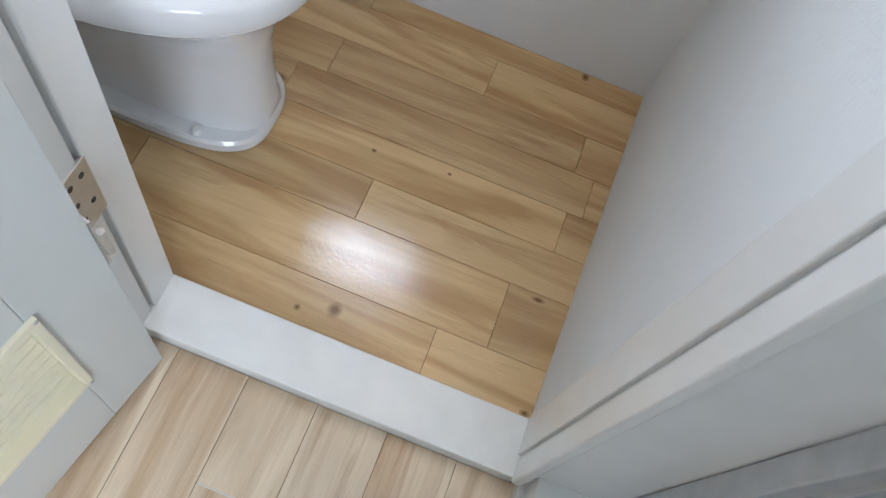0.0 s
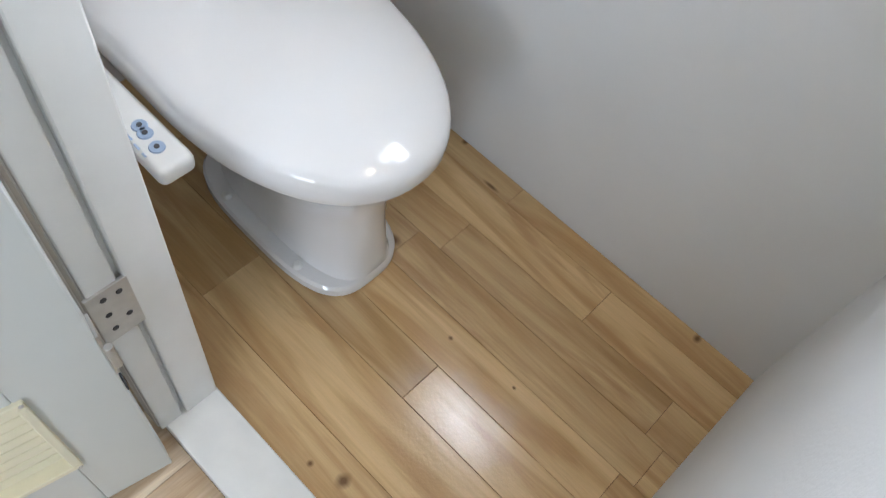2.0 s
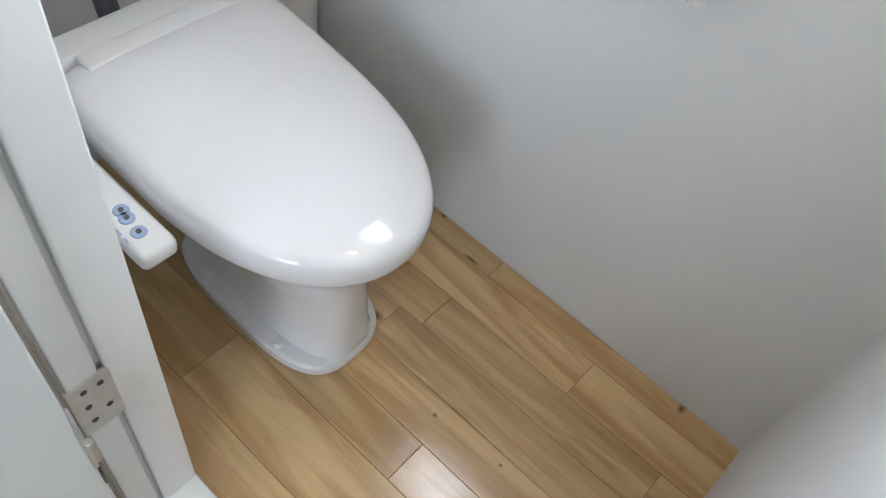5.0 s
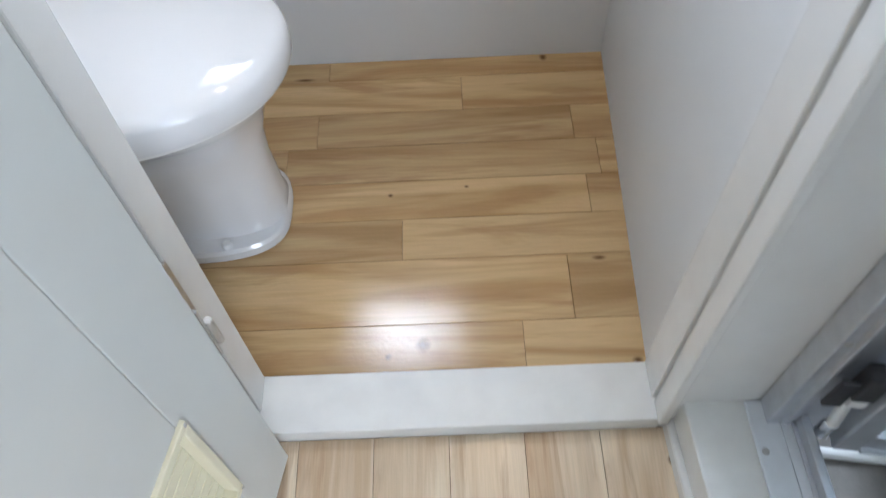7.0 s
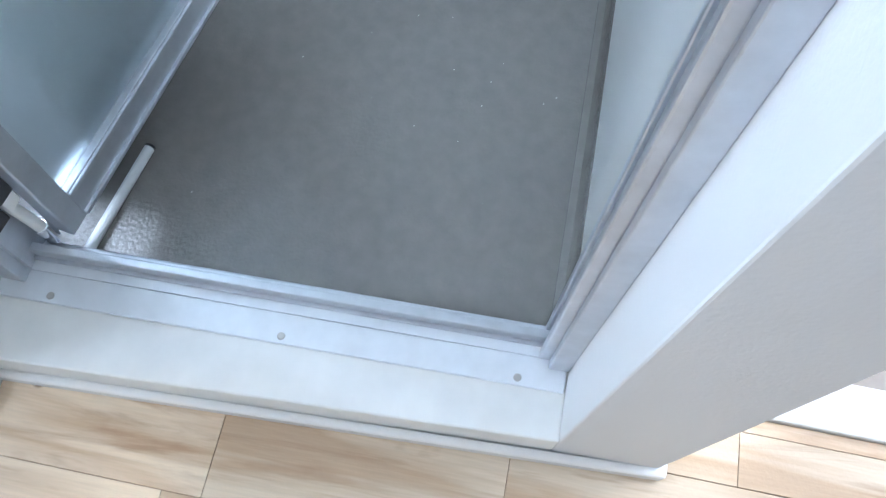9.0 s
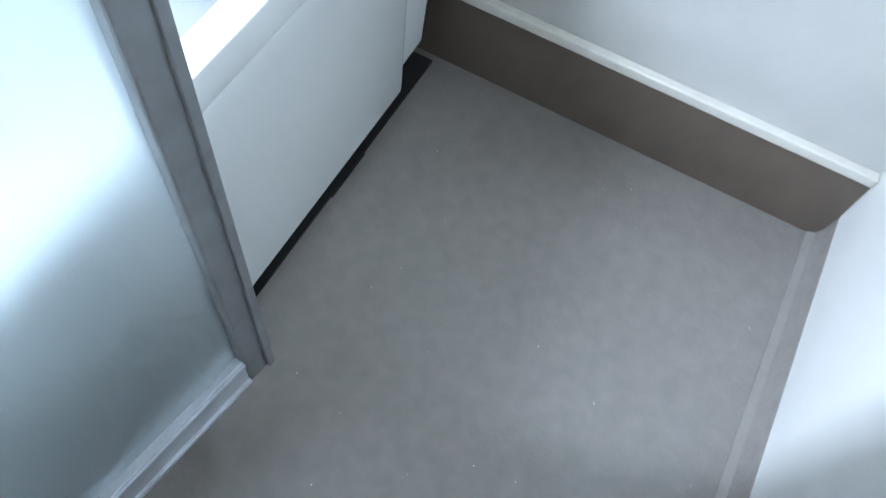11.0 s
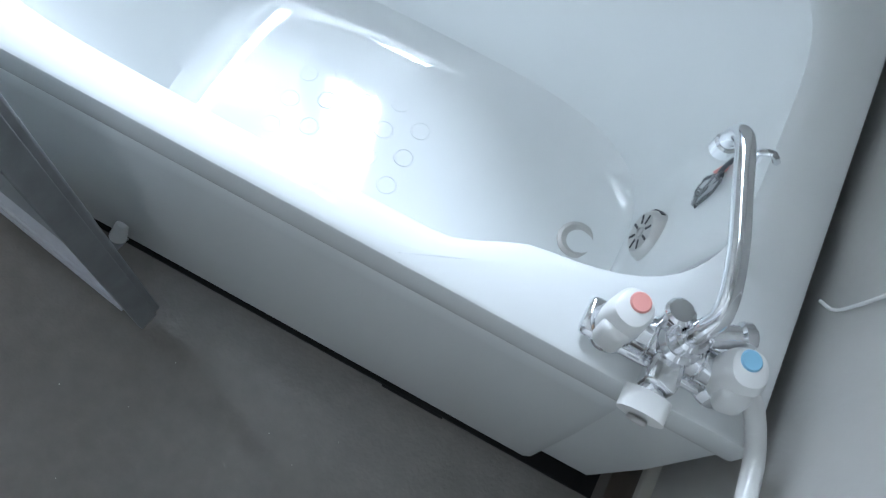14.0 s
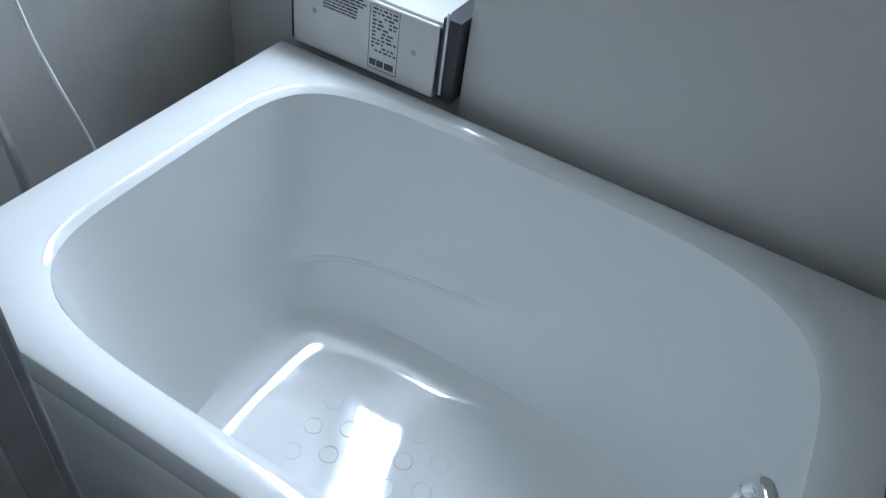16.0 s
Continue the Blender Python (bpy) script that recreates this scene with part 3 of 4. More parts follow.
part("stile", merge(box_bm(0.132, -0.132, 0.0, 0.212, -0.0965, 1.92, 0.002), box_bm(0.150, -0.140, 0.09, 0.158, -0.131, 1.92, 0.001)), M_ALU, bf)
part("stile", skewed(merge(box_bm(0.136, -0.881, 0.080, 0.216, -0.853, 1.92, 0.002), box_bm(0.146, -0.854, 0.085, 0.160, -0.838, 1.92, 0.003), box_bm(0.186, -0.854, 0.0, 0.198, -0.842, 1.92, 0.002))), M_ALU, bf)
part("head", skewed(box_bm(0.132, -0.853, 1.89, 0.212, -0.132, 1.92, 0.002)), M_ALU, bf)
for y in (-0.173, -0.495, -0.815):
    part("screw", moved(cyl(0.0055, 0.0045, 0.0022, 16, 0.0005), pose(0.118 + 0.024 * (-0.08 - y), y, 0.0782)), M_STEEL, bf)
for z in (0.34, 0.75, 1.2):
    part("screw", moved(cyl(0.0055, 0.0045, 0.0022, 16, 0.0005), pose(0.186, -0.853, z, -90)), M_STEEL, bf)
    part("screw", moved(cyl(0.0055, 0.0045, 0.0022, 16, 0.0005), pose(0.141, -0.132, z, 90)), M_STEEL, bf)

LW = 0.530
BD = Matrix(((0.9876, 0.157, 0, 0.212), (-0.157, 0.9876, 0, -0.158), (0, 0, 1, 0.084), (0, 0, 0, 1)))
bdoor = thing("bathroom_door", "aluminium bathroom door with frosted glass standing open", "door")
bdoor.matrix_world = BD
part("bottom_rail", merge(box_bm(0.036, -0.014, 0.0, LW - 0.034, 0.014, 0.062, 0.002), box_bm(0.036, -0.018, 0.052, LW - 0.034, 0.018, 0.060, 0.002), box_bm(0.036, -0.019, 0.0, LW - 0.034, -0.013, 0.008, 0.001)), M_ALU, bdoor)
part("top_rail", box_bm(0.036, -0.014, 1.75, LW - 0.034, 0.014, 1.80, 0.002), M_ALU, bdoor)
part("stile", box_bm(0.0, -0.016, -0.002, 0.036, 0.016, 1.80, 0.003), M_ALU, bdoor)
free = part("stile", merge(box_bm(LW - 0.034, -0.016, -0.002, LW, 0.016, 1.80, 0.003), box_bm(LW - 0.006, -0.02, 0.0, LW + 0.004, 0.006, 1.80, 0.001)), M_ALUD, bdoor)
pane = part("pane", box_bm(0.034, -0.0025, 0.060, LW - 0.032, 0.0025, 1.752), M_FROST, bdoor, "frosted bluish glass pane")
for z in (0.09, 0.20, 1.7):
    part("screw", moved(cyl(0.004, 0.0035, 0.002, 12), pose(LW - 0.018, 0.0155, z, -90)), M_STEEL, bdoor)
stp = part("door_stop", merge(box_bm(0.388, 0.015, -0.040, 0.410, 0.018, 0.014, 0.001), box_bm(0.388, 0.018, -0.040, 0.410, 0.066, -0.037, 0.001)), M_ALUD, bdoor, "grey bracket with a white rubber cap")
part("rubber_cap", rod((0.398, 0.056, -0.037), (0.401, 0.072, -0.010), 0.0125, 18, 0.003, 0.0095), M_PLAS, stp, "white rubber cap", True)
piv = part("pivot", rod((-0.014, 0.004, 0.006), (-0.014, 0.004, 0.05), 0.011, 18, 0.002), M_CHROME, bdoor, "chrome pivot with white and black links", True)
part("pivot_link", merge(rod((-0.016, 0.0, 0.05), (-0.020, 0.012, 0.13), 0.0085, 14, 0.002), box_bm(-0.03, -0.008, 0.125, -0.008, 0.014, 0.15, 0.003)), M_PLAS, piv, "white plastic link", True)
part("pivot_block", box_bm(-0.034, -0.010, 0.15, -0.006, 0.016, 0.215, 0.003), M_BLACK, piv, "black hinge block")
part("pivot_rod", merge(rod((-0.018, 0.003, 0.215), (-0.018, 0.003, 0.42), 0.006, 14, 0.001), rod((-0.018, 0.003, 0.27), (-0.018, 0.003, 0.29), 0.010, 14, 0.002), rod((-0.018, 0.003, 0.33), (-0.018, 0.003, 0.36), 0.011, 14, 0.002)), M_CHROME, piv, "", True)
part("pivot_bracket", box_bm(-0.058, -0.006, 0.12, -0.034, 0.002, 0.19, 0.002), M_BLACK, piv, "black bracket")
wr = thing("plastic_rod", "white plastic rod lying on the bathroom floor", "rod", at=(0, 0, Z_BATH))
part("rod_body", rod((0.222, -0.145, 0.0088), (0.415, -0.1755, 0.0088), 0.0085, 18, 0.002), M_PLAS, wr, smooth=True)
part("rod_end", rod((0.4145, -0.1754, 0.0088), (0.4185, -0.1761, 0.0088), 0.0086, 18, 0.001), M_BLACK, wr, "dark end cap")

# ---- bathtub ----
TUB_SCALE = 1.0635
TX0, TX1, TY0, TY1, TZ = 0.326, 1.303, -0.195, 0.443, 0.420
NT = 144
TUB_W = [2 * math.pi * i / NT for i in range(NT)]
CORNER = math.atan2(TY1 - TY0, TX1 - TX0)
for cw in (CORNER, math.pi - CORNER, math.pi + CORNER, 2 * math.pi - CORNER):
    near = min(range(NT), key=lambda i: abs(TUB_W[i] - cw))
    TUB_W[near] = cw


def tub_outer(z, inset):
    """The rim's outer outline, corners rounded."""
    cx, cy, a, b = (TX0 + TX1) / 2, (TY0 + TY1) / 2, (TX1 - TX0) / 2 - inset, (TY1 - TY0) / 2 - inset
    return [Vector((cx + min(a / max(abs(math.cos(w)), 1e-6), b / max(abs(math.sin(w)), 1e-6)) * math.cos(w), cy + min(a / max(abs(math.cos(w)), 1e-6), b / max(abs(math.sin(w)), 1e-6)) * math.sin(w), z)) for w in TUB_W]


def tub_inner(z, k, grow=0.0, ledge=0.0, tilt=0.0):
    """The basin's outline: k = 0 at the rim, 1 at its floor."""
    cx, cy = 0.835 - 0.015 * k, 0.128 - 0.008 * k
    out = []
    for w in TUB_W:
        c, s = math.cos(w), math.sin(w)
        e = 5.2 - 1.2 * k if c < 0 else 3.5 - 0.4 * k if s > 0 else 5.0 - 1.9 * min(1, k)
        r = (abs(c) ** e + abs(s) ** e) ** (-1 / e)
        a = (0.398 - 0.032 * k if c > 0 else 0.428 - 0.102 * k) + grow
        b = (0.278 - 0.075 * k if s > 0 else 0.277 - 0.060 * k) + grow
        x, y = cx + a * r * c, cy + b * r * s
        if s < 0:
            y += 0.030 * smooth(0.985, 1.075, x) * max(0, 1 - k) * min(1, -s * 1.6)
        m = smooth(0.42, 0.50, x) * (1 - smooth(0.72, 0.88, x)) if s > 0 else 0
        out.append(Vector((x, y - ledge * m, z + tilt * (x - 0.64) * m)))
    return out


tub = thing("bathtub", "white glossy acrylic bathtub with rounded basin and front apron", "bathtub", at=((TX0 + TX1) / 2, (TY0 + TY1) / 2, Z_BATH))
tub_inv = Matrix.Translation((-(TX0 + TX1) / 2, -(TY0 + TY1) / 2, -Z_BATH))


def bpart(name, bm, material, label="", smooth_=True, parent=None):
    return part(name, moved(bm, tub_inv), material, parent or tub, label, smooth_)


rings = [tub_outer(0.372, 0.012), tub_outer(0.372, 0.001), tub_outer(0.378, 0.0), tub_outer(0.4125, 0.0), tub_outer(0.4175, 0.0018), tub_outer(TZ, 0.006)]
rings += [tub_inner(TZ, 0.0, 0.024), tub_inner(TZ - 0.0015, 0.0, 0.014), tub_inner(TZ - 0.0045, 0.0, 0.006), tub_inner(TZ - 0.011, 0.0, -0.001), tub_inner(TZ - 0.03, 0.05), tub_inner(0.30, 0.25), tub_inner(0.23, 0.41, 0, 0.004, 0.05), tub_inner(0.195, 0.49, 0, 0.016, 0.12), tub_inner(0.178, 0.53, 0, 0.026, 0.14), tub_inner(0.170, 0.55, 0, 0.026, 0.14), tub_inner(0.160, 0.57, 0, 0.016, 0.14),
          tub_inner(0.140, 0.615, 0, 0.002, 0.10), tub_inner(0.12, 0.66), tub_inner(0.075, 0.76), tub_inner(0.046, 0.85), tub_inner(0.028, 0.94), tub_inner(0.016, 1.05, -0.01), tub_inner(0.0085, 1.17, -0.04), tub_inner(0.004, 1.3, -0.10), tub_inner(0.003, 1.4, -0.16)]
bpart("basin", loft(rings, False, True), M_TUB)
for ix in range(7):
    for iy in range(4):
        x, y = 0.54 + ix * 0.050, 0.058 + iy * 0.054 + (ix % 2) * 0.027
        bpart("grip_ring", loft([oval(x, y, r, r, z, 2, 20) for r, z in ((0.0160, 0.0022), (0.0152, 0.0044), (0.0138, 0.0044), (0.0128, 0.0022))]), M_TUB)
# apron, with its groove under the rim and the stepped foot
ap = [(-0.186, 0.374), (-0.1885, 0.3695), (-0.1925, 0.367), (-0.1942, 0.362), (-0.195, 0.340), (-0.197, 0.2), (-0.199, 0.008), (-0.175, 0.008), (-0.165, 0.374)]
bpart("apron", loft([[(x, y, z) for y, z in ap] for x in (TX0 + 0.004, 1.190, 1.2, 1.206)][:2] + [[(1.200 + (0.0 if z < 0.05 else 0.004), min(y + 0.004, -0.165), z) for y, z in ap]], True, True), M_TUB)
# black strips draw the gap's shade along the apron's foot
bpart("gap_shade_strip", merge(box_bm(0.50, -0.2000, Z_BATH, 1.205, -0.186, Z_BATH + 0.006, 0.001), box_bm(0.98, -0.2025, Z_BATH, 1.075, -0.1995, Z_BATH + 0.005, 0.001), box_bm(1.20, -0.200, Z_BATH, 1.30, -0.16, Z_BATH + 0.006, 0.001)), M_GAPSHADE, "black strip drawn in for the shade of the gap under the apron", False)
bpart("apron_end", loft([[(1.195, -0.190, 0.045), (1.268, -0.190, 0.048), (1.290, -0.188, 0.20), (1.301, -0.186, 0.374), (1.195, -0.186, 0.374)],
                         [(1.195, -0.10, 0.045), (1.272, -0.10, 0.048), (1.290, -0.10, 0.20), (1.299, -0.10, 0.374), (1.195, -0.10, 0.374)]], True, True), M_TUB, "", False)
bpart("shell_side", merge(box_bm(TX0 + 0.004, -0.165, 0.008, TX0 + 0.012, TY1 - 0.01, 0.374), box_bm(1.286, -0.10, 0.05, 1.296, TY1 - 0.01, 0.374), box_bm(TX0 + 0.012, TY1 - 0.02, 0.01, 1.286, TY1 - 0.01, 0.374)), M_TUB, "", False)
# added black board that makes the space under the tub read as shaded
bpart("under_tub_shade", box_bm(TX0 + 0.02, -0.158, Z_BATH + 0.0005, 1.27, -0.150, 0.05), M_BLACK, "black board added as the shade under the tub", False)
for fx in (0.40, 0.80, 1.22):
    for fy in (-0.13, 0.36):
        bpart("foot", moved(cyl(0.02, 0.016, 0.034, 16), pose(fx, fy, Z_BATH)), M_BLACK)
drain = bpart("drain_ring", loft([oval(1.128, 0.122, r, r, z, 2, 32) for r, z in ((0.030, 0.004), (0.030, 0.009), (0.024, 0.011), (0.019, 0.008), (0.013, 0.006), (0.011, 0.0045))], False, True), M_STEEL, "steel drain ring")
bpart("drain_hole", moved(cyl(0.0115, 0.0105, 0.002, 20), pose(1.128, 0.122, 0.005)), M_BLACK, "dark drain hole", parent=tub)

fit_ = thing("circulation_fitting", "round silver water circulation fitting inside the tub", "fitting", at=(1.196, 0.108, 0.142))
fm = Matrix.Translation((0.012, 0.0, -0.006)) @ along((0, 0, 0), (-0.93, -0.16, 0.22))
part("cap", moved(cyl(0.037, 0.033, 0.022, 32, 0.005), fm), M_STEEL, fit_, smooth=True)
part("flange", moved(cyl(0.034, 0.036, 0.030, 32, 0.002), along((0.040, 0.005, -0.014), (0.012, 0, -0.006))), M_PLAS, fit_, smooth=True)
for i in range(8):
    w = i * math.pi / 4
    part("slot", moved(box_bm(0.012, -0.0018, 0.0215, 0.026, 0.0018, 0.0232, 0.001), fm @ pose(0, 0, 0, 0, 0, math.degrees(w))), M_BLACK, fit_, "dark slot")
part("grid_ring", moved(loft([oval(0, 0, r, r, z, 2, 32) for r, z in ((0.008, 0.0222), (0.008, 0.024), (0.0055, 0.024), (0.0055, 0.0222))]), fm), M_STEEL, fit_, smooth=True)
for i in range(12):
    part("side_mark", moved(box_bm(0.0345, -0.003, 0.006, 0.0362, 0.003, 0.014), fm @ pose(0, 0, 0, 0, 0, 130 + i * 10)), M_BLACK, fit_, "dark print")

bag = thing("plug_bag", "crumpled clear bag with a dark plug hanging in the tub", "bag", at=(1.216, 0.116, 0.272))
rnd = random.Random(5)
cr = [[Vector(((0.020 + 0.010 * rnd.random()) * s * math.cos(w) * 0.5, (0.020 + 0.010 * rnd.random()) * s * math.sin(w), z)) for w in [2 * math.pi * j / 12 for j in range(12)]] for s, z in ((0.2, -0.030), (0.55, -0.025), (0.8, -0.010), (0.65, 0.01), (0.45, 0.026), (0.25, 0.038))]
part("film", loft(cr, True, True), M_CLEAR, bag, "crumpled clear film")
part("plug", moved(cyl(0.011, 0.013, 0.011, 20, 0.003), pose(0, 0, -0.018, 40, 60)), M_BLACK, bag, smooth=True)
part("chain", tube([(0.002, 0.004, 0.03), (-0.006, 0.012, 0.0), (0.004, -0.008, -0.018), (0.0, 0.012, 0.045), (0.028, 0.03, 0.10)], 0.0028, 8), M_GREYP, bag, "bead chain", True)
part("tag", moved(box_bm(-0.004, -0.002, -0.012, 0.004, 0.024, -0.009, 0.001), pose(-0.006, 0.006, 0.030, 38, 0, -35)), M_RED, bag, "red tag")
hk = thing("chain_hook", "small chrome chain hook on the tub rim", "hook", at=(1.232, 0.082, 0.425))
part("hook_body", tube([(0.004, 0, -0.012), (-0.004, 0.0, -0.004), (-0.014, 0.0, -0.010), (-0.012, 0.0, -0.022)], 0.004, 10), M_CHROME, hk, smooth=True)

# ---- mixer tap on the tub's corner ----
tap = thing("mixer_tap", "chrome two-handle mixer tap with red and blue caps", "tap", at=(1.202, -0.158, TZ))
part("body", merge(rod((-0.062, 0, 0.028), (0.062, 0, 0.028), 0.016, 24, 0.004), rod((0, 0, 0), (0, 0, 0.05), 0.019, 24, 0.004), box_bm(-0.014, -0.04, 0.012, 0.014, 0.0, 0.040, 0.006, 3)), M_CHROME, tap, smooth=True)
part("base_plate", box_bm(-0.073, -0.0185, 0.0002, 0.073, 0.0185, 0.013, 0.006, 3), M_CHROME, tap, "flat chrome base plate", True)
part("stem", merge(rod((-0.012, 0.008, 0.036), (-0.014, 0.012, 0.062), 0.0105, 20, 0.002), rod((-0.014, 0.012, 0.061), (-0.0145, 0.013, 0.069), 0.0125, 20, 0.0035)), M_CHROME, tap, "chrome stem with a domed end", True)
for s, cm, nm in ((-1, M_RED, "red"), (1, M_BLUE, "blue")):
    part("escutcheon", moved(cyl(0.0225, 0.0185, 0.020, 28, 0.003), pose(s * 0.048, 0, 0.0)), M_CHROME, tap, smooth=True)
    hd = part("handle", moved(loft([oval(0, 0, a, b, z, e, 36) for a, b, z, e in ((0.014, 0.014, 0.0, 2), (0.0165, 0.0175, 0.006, 2.6), (0.0178, 0.0195, 0.022, 2.8), (0.0168, 0.0185, 0.042, 2.6), (0.0140, 0.0150, 0.050, 2.4), (0.010, 0.010, 0.052, 2))], True, True), pose(s * 0.048, -0.004, 0.020, 0, 0, 20 * s)), M_PLAS, tap, "white handle with a %s cap" % nm, True)
    part("cap", moved(cyl(0.0088, 0.0082, 0.0022, 24, 0.0008), pose(s * 0.046, 0.001, 0.0714)), cm, hd, nm + " round cap", True)
    part("grip", moved(box_bm(-0.0125, -0.031, 0.002, 0.0125, -0.010, 0.034, 0.0085, 4), pose(s * 0.048, -0.004, 0.022, -10, 0, 12 * s)), M_PLAS, hd, "", True)
spout = part("spout", tube([(0.004, 0.004, 0.045), (0.004, 0.004, 0.070), (0.010, 0.020, 0.084), (0.004, 0.066, 0.087), (-0.014, 0.136, 0.085), (-0.022, 0.168, 0.083), (-0.027, 0.184, 0.075), (-0.029, 0.190, 0.058), (-0.029, 0.190, 0.046)], 0.0086, 18, 8), M_CHROME, tap, "long chrome swivel spout", True)
part("aerator", moved(cyl(0.0115, 0.011, 0.016, 20, 0.002), pose(-0.029, 0.190, 0.034)), M_CHROME, spout, smooth=True)
part("collar", rod((0.004, 0.004, 0.040), (0.004, 0.004, 0.060), 0.0145, 22, 0.003), M_CHROME, tap, smooth=True)
part("side_valve", merge(rod((0.015, 0.012, 0.052), (0.040, 0.024, 0.054), 0.010, 18, 0.002), rod((0.036, 0.022, 0.054), (0.048, 0.028, 0.054), 0.0125, 18, 0.003)), M_CHROME, tap, smooth=True)
div = part("diverter", rod((0, -0.038, 0.028), (-0.004, -0.050, 0.024), 0.011, 20, 0.002), M_CHROME, tap, smooth=True)
part("diverter_knob", loft([[Vector((-0.004 + 0.0200 * math.cos(w) * min(1, 1.35 - 0.35 * abs(math.sin(w))), -0.046 - d, 0.029 + 0.0115 * math.sin(w))) for w in [2 * math.pi * j / 28 for j in range(28)]] for d in (0.0, 0.002, 0.017, 0.019)], True, True), M_PLAS, div, "white diverter knob", True)
part("knob_centre", rod((-0.004, -0.065, 0.026), (-0.004, -0.0690, 0.024), 0.0085, 18, 0.001), M_STEEL, div, "silver knob centre", True)
for k in range(6):
    part("joint_ring", rod((-0.036 + k * 0.0145, 0, 0.028), (-0.0335 + k * 0.0145, 0, 0.028), 0.0185, 20, 0.0008), M_CHROME, tap)
hose = thing("shower_hose", "white shower hose hanging from the tap along the wall", "hose", at=(1.26, -0.15, 0.44))
part("hose_body", moved(tube([(1.258, -0.158, 0.446), (1.280, -0.165, 0.444), (1.297, -0.201, 0.440), (1.299, -0.257, 0.452), (1.300, -0.305, 0.478), (1.302, -0.335, 0.507), (1.305, -0.368, 0.565), (1.312, -0.38, 0.66), (1.314, -0.37, 0.85), (1.314, -0.34, 1.2)], 0.0085, 16), Matrix.Translation((-1.26, 0.15, -0.44))), M_PLAS, hose, smooth=True)
part("nut", moved(rod((1.250, -0.157, 0.446), (1.270, -0.159, 0.446), 0.0105, 18, 0.002), Matrix.Translation((-1.26, 0.15, -0.44))), M_CHROME, hose, "chrome hose nut", True)
sh = thing("shower_hook", "white shower head holder on the bathroom wall", "holder", at=(X_BF, -0.30, 1.28))
part("holder_body", merge(box_bm(-0.012, -0.02, -0.03, 0.0, 0.02, 0.03, 0.004), rod((-0.005, 0, 0), (-0.024, 0, 0.004), 0.014, 18, 0.003)), M_PLAS, sh, smooth=True)
cord = thing("pull_cord", "thin white cord against the bathroom wall", "cord", at=(X_BF, 0, 0.4))
part("cord_body", tube([(-0.018, -0.046, 0.033), (-0.006, -0.051, 0.038), (-0.004, -0.057, 0.07), (-0.004, -0.063, 0.12), (-0.004, -0.069, 0.20), (-0.004, -0.072, 0.45)], 0.0016, 8), M_PLAS, cord, smooth=True)

# ---- water heater in the foot of the window ----
ht = thing("water_heater", "white enamel gas water heater cover with printed labels", "heater", at=(0.487, Y_BB - 0.03, TZ))
hinv = Matrix.Translation((-0.487, -(Y_BB - 0.03), -TZ))


def hpart(name, bm, m, label="", parent=None):
    return part(name, moved(bm, hinv), m, parent or ht, label)


hpart("cover", box_bm(0.348, 0.446, 0.4215, 0.604, 0.452, 0.538, 0.0028, 3), M_HEAT)
hpart("case", box_bm(0.352, 0.452, 0.4215, 0.600, 0.560, 0.530, 0.003), M_STEEL)
hpart("top_ledge", box_bm(0.352, 0.454, 0.5305, 0.606, 0.56, 0.541, 0.002), M_HEAT)
# solid black blocks put the recess's darkness beside the cover
hpart("recess_shade_block", box_bm(0.606, 0.452, 0.4215, 0.634, 0.56, 0.55), M_BLACK, "black block drawn in for the dark of the recess")
hpart("recess_shade_block", box_bm(0.3405, 0.452, 0.4215, 0.347, 0.56, 0.55), M_BLACK, "black block drawn in for the dark of the recess")
hpart("recess_trim", box_bm(0.612, 0.449, 0.43, 0.616, 0.453, 0.56), M_ALU)
for a, z in ((0.389, 0.486), (0.566, 0.482)):
    hpart("screw", moved(cyl(0.0042, 0.0035, 0.002, 14), pose(a, 0.4462, z, 90)), M_STEEL)
rnd = random.Random(9)
for r_ in range(7):
    x, z = 0.405, 0.530 - r_ * 0.0052
    while x < 0.478 - r_ * 0.003:
        w = 0.004 + rnd.random() * 0.010
        hpart("print_bar", box_bm(x, 0.4453, z, min(x + w, 0.482), 0.4461, z + 0.0024), M_INK, "small dark print")
        x += w + 0.0018
for r_ in range(12):
    x, z = 0.494, 0.527 - r_ * 0.0060
    while x < 0.533:
        w = 0.003 + rnd.random() * 0.007
        if rnd.random() < 0.72:
            hpart("print_bar", box_bm(x, 0.4453, z, min(x + w, 0.537), 0.4461, z + 0.0026), M_INK, "small dark print")
        x += w + 0.003
for a, b_ in ((0.492, 0.503), (0.505, 0.516), (0.519, 0.534)):
    hpart("pictogram", box_bm(a, 0.4453, 0.437, b_, 0.4461, 0.447), M_INK, "small dark pictogram")
for a, b_, c, d in ((0.489, 0.533, 0.540, 0.5335), (0.489, 0.431, 0.4895, 0.5335), (0.5395, 0.431, 0.540, 0.5335), (0.489, 0.431, 0.540, 0.4315)):
    hpart("label_border", box_bm(min(a, c), 0.4453, min(b_, d), max(a, c), 0.4461, max(b_, d)), M_INK, "thin border line")

gh = thing("metal_hose", "grey braided metal hose behind the tub", "hose", at=(0.26, 0.0, 0.2))
part("hose_body", tube([(-0.03, -0.02, 0.5), (-0.01, -0.004, 0.30), (0.0, 0.001, 0.24), (0.003, 0.002, 0.15), (0.0, 0.0, -0.02)], 0.007, 12), M_STEEL, gh, smooth=True)
wc = thing("white_cable", "thin pale cable hanging behind the tub end", "cable", at=(0.26, 0.1, 0.3))
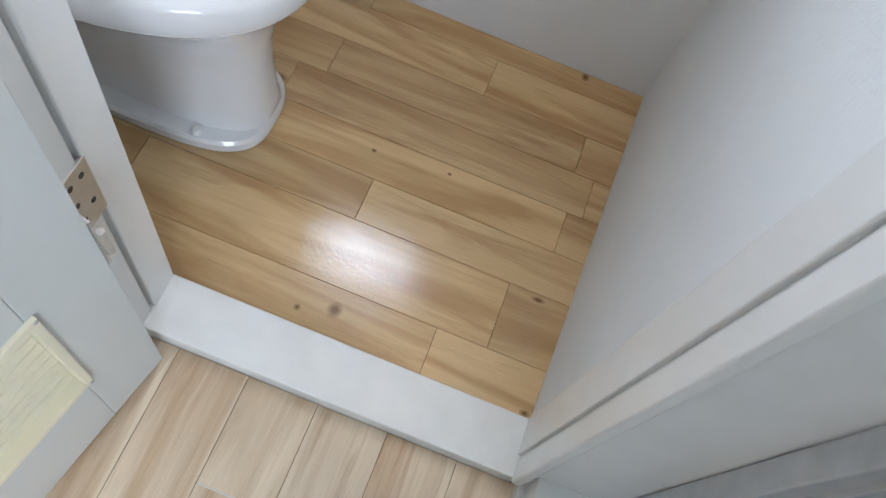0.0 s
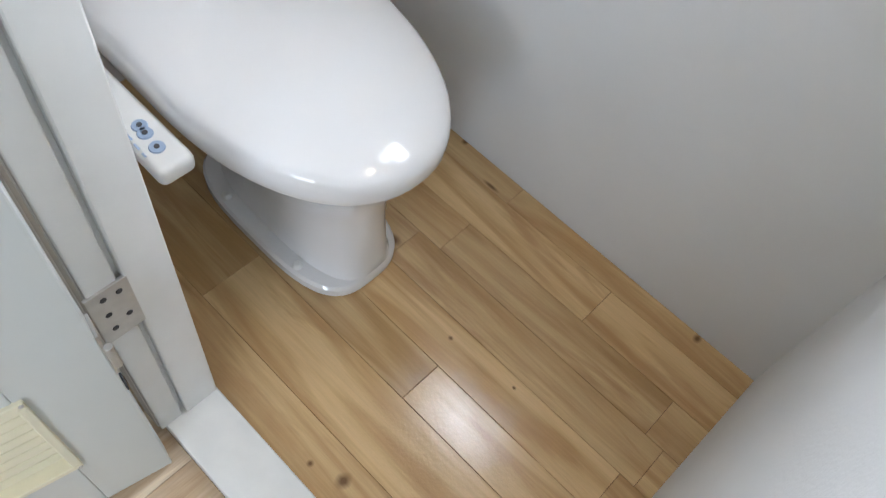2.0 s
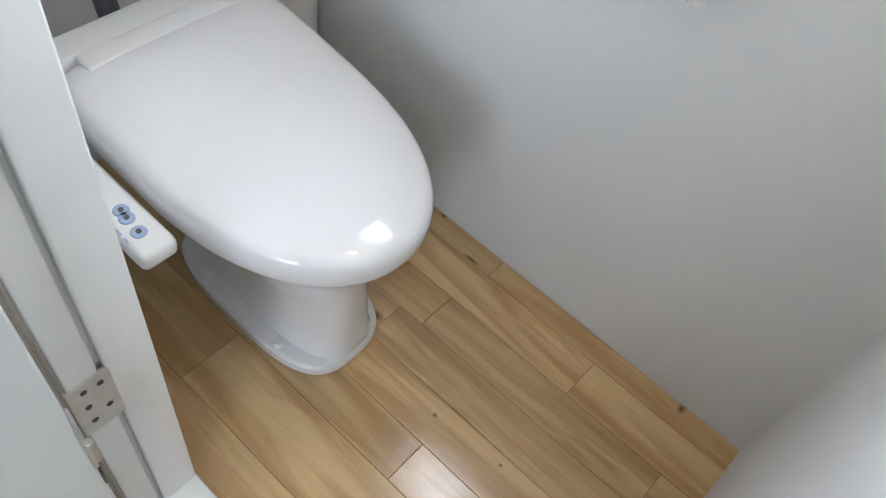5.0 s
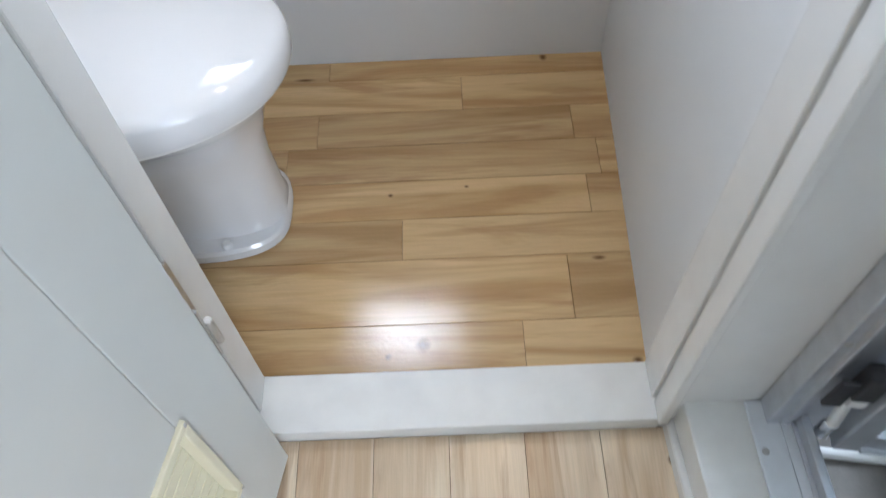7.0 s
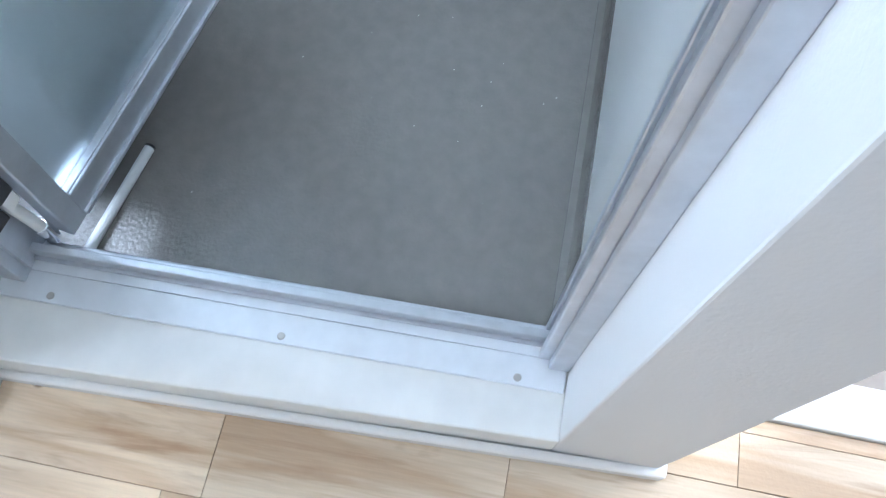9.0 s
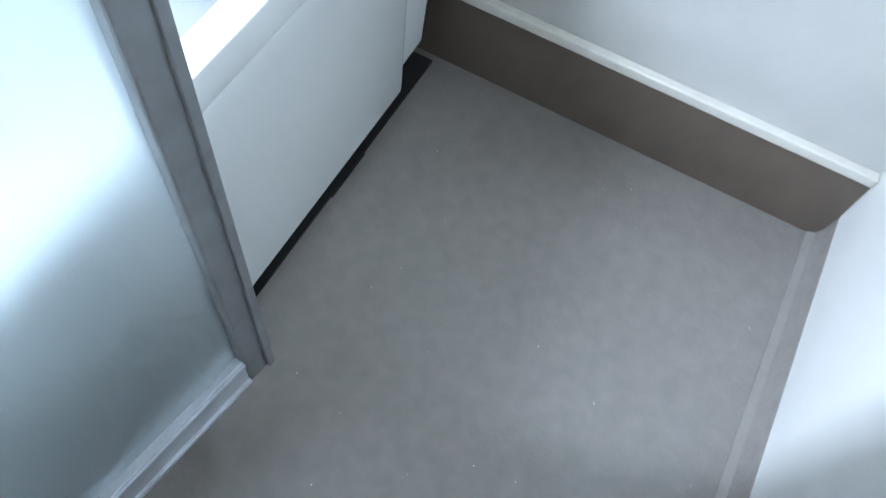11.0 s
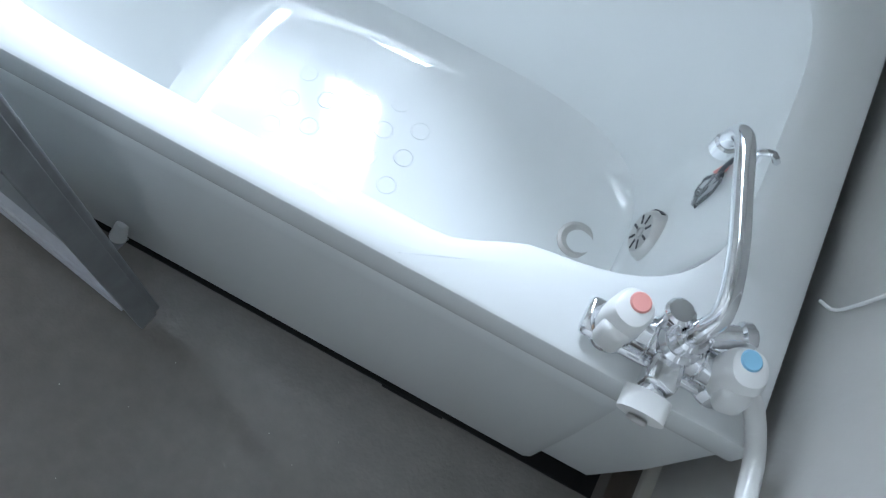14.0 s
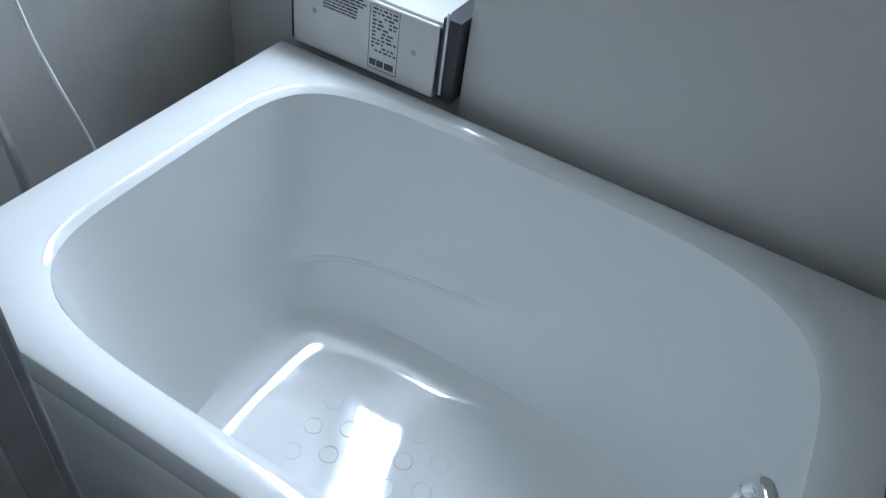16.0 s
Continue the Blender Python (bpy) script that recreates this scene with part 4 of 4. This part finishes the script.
part("cable_body", tube([(-0.03, -0.045, 0.5), (0.0, -0.037, 0.29), (0.0, -0.019, 0.196), (0.0, 0.012, 0.068), (0.0, 0.03, -0.05)], 0.003, 8), M_PLAS, wc, smooth=True)


# the tub and all that goes with it, scaled and shifted to fit the camera's view
for ob in (tub, fit_, bag, hk, tap, hose, cord, ht, gh, wc):
    ob.location = ob.location * TUB_SCALE + Vector((-0.0035, 0.0635, 0.0048))
    ob.scale = (TUB_SCALE,) * 3
cord.location.x = X_BF
hose.location.x -= 0.004
tub.location.z = Z_BATH


# tiny chips and dust on the bathroom floor
rnd = random.Random(3)
bm = bmesh.new()
for _ in range(36):
    x, y, r = 0.35 + rnd.random() * 1.0, Y_BR + 0.05 + rnd.random() * 0.6, 0.0006 + 0.0009 * rnd.random() ** 2
    bm.faces.new([bm.verts.new((x + r * math.cos(w + rnd.random() * 0.5), y + r * math.sin(w), Z_BATH + 0.0012)) for w in (0, 1.26, 2.5, 3.8, 5.0)])
tagged(part("floor_chips", bm, M_TRIM, None), "tiny pale chips of dust on the bathroom floor", "dust", kind="stuff")


# ---- floor boards, last ----
def boards(parent, rects, z0, z1, material):
    shared = {}
    for x0, x1, y0, y1 in rects:
        key = (round(x1 - x0, 4), round(y1 - y0, 4))
        g = 0.0004
        if key not in shared:
            shared[key] = mesh_of("board", box_bm(-key[0] / 2 + g, -key[1] / 2 + g, z0 - z1, key[0] / 2 - g, key[1] / 2 - g, 0, 0.0005, 1), material)
        ob = new("board", shared[key])
        ob.location = ((x0 + x1) / 2, (y0 + y1) / 2, z1)
        ob.parent = parent


ROWS_Y = (0.0005, 0.088, 0.216, 0.304, 0.392, 0.480, 0.568, 0.661, Y_TB - 0.0005)
JOINTS = ((-0.195, -0.95), (-0.106, -0.78), (-0.397, -1.1), (-0.05, -0.70), (-0.62, -0.02), (-0.565, -0.06), (-0.275, -1.0), (-0.55,))
rects = []
for y0, y1, js in zip(ROWS_Y, ROWS_Y[1:], JOINTS):
    xs = sorted((X_TL + 0.0005, *js, X_TR - 0.0005))
    rects += [(a, b, y0, y1) for a, b in zip(xs, xs[1:])]
boards(floor_toilet, rects, -0.005, 0.0, M_OAK)
rects = []
rnd = random.Random(21)
W_HALL = 0.118
for c in range(-9, 6):
    x0, x1 = -0.443 + c * W_HALL, min(-0.443 + (c + 1) * W_HALL, 0.1697)
    if x0 > 0.16:
        continue
    under = x0 > X_SILL - 0.02           # columns that start beyond the wall end
    if under:
        x0 = max(x0, X_SILL + 0.0245) if c == 4 else x0
    elif c == 3:
        x1 = X_SILL + 0.024
    top = Y_BR - 0.149 if under else Y_WALL - 0.0025
    ys = [top]
    ys += {-1: (-0.52, -1.0), 0: (-0.272, -1.15), 1: (-0.66, -1.4), 2: (-0.37, -0.95), 3: (-0.425, -0.83), 4: (-1.145, -1.9), -2: (-0.5,)}.get(c, (-0.4 - rnd.random() * 0.5,))
    while ys[-1] > -2.6:
        ys.append(max(ys[-1] - 0.75 - 0.3 * rnd.random(), -3.0))
    ys.append(-3.099)
    rects += [(x0, x1, b, a) for a, b in zip(ys, ys[1:]) if a - b > 0.02]
boards(floor_hall, rects, Z_HALL - 0.005, Z_HALL, M_MAPLE)
part("joint_filler", box_bm(-0.442, -0.2732, Z_HALL - 0.003, -0.326, -0.2708, Z_HALL + 0.0006, 0.0002, 1), M_TRIM, floor_hall, "pale filler in a board joint")
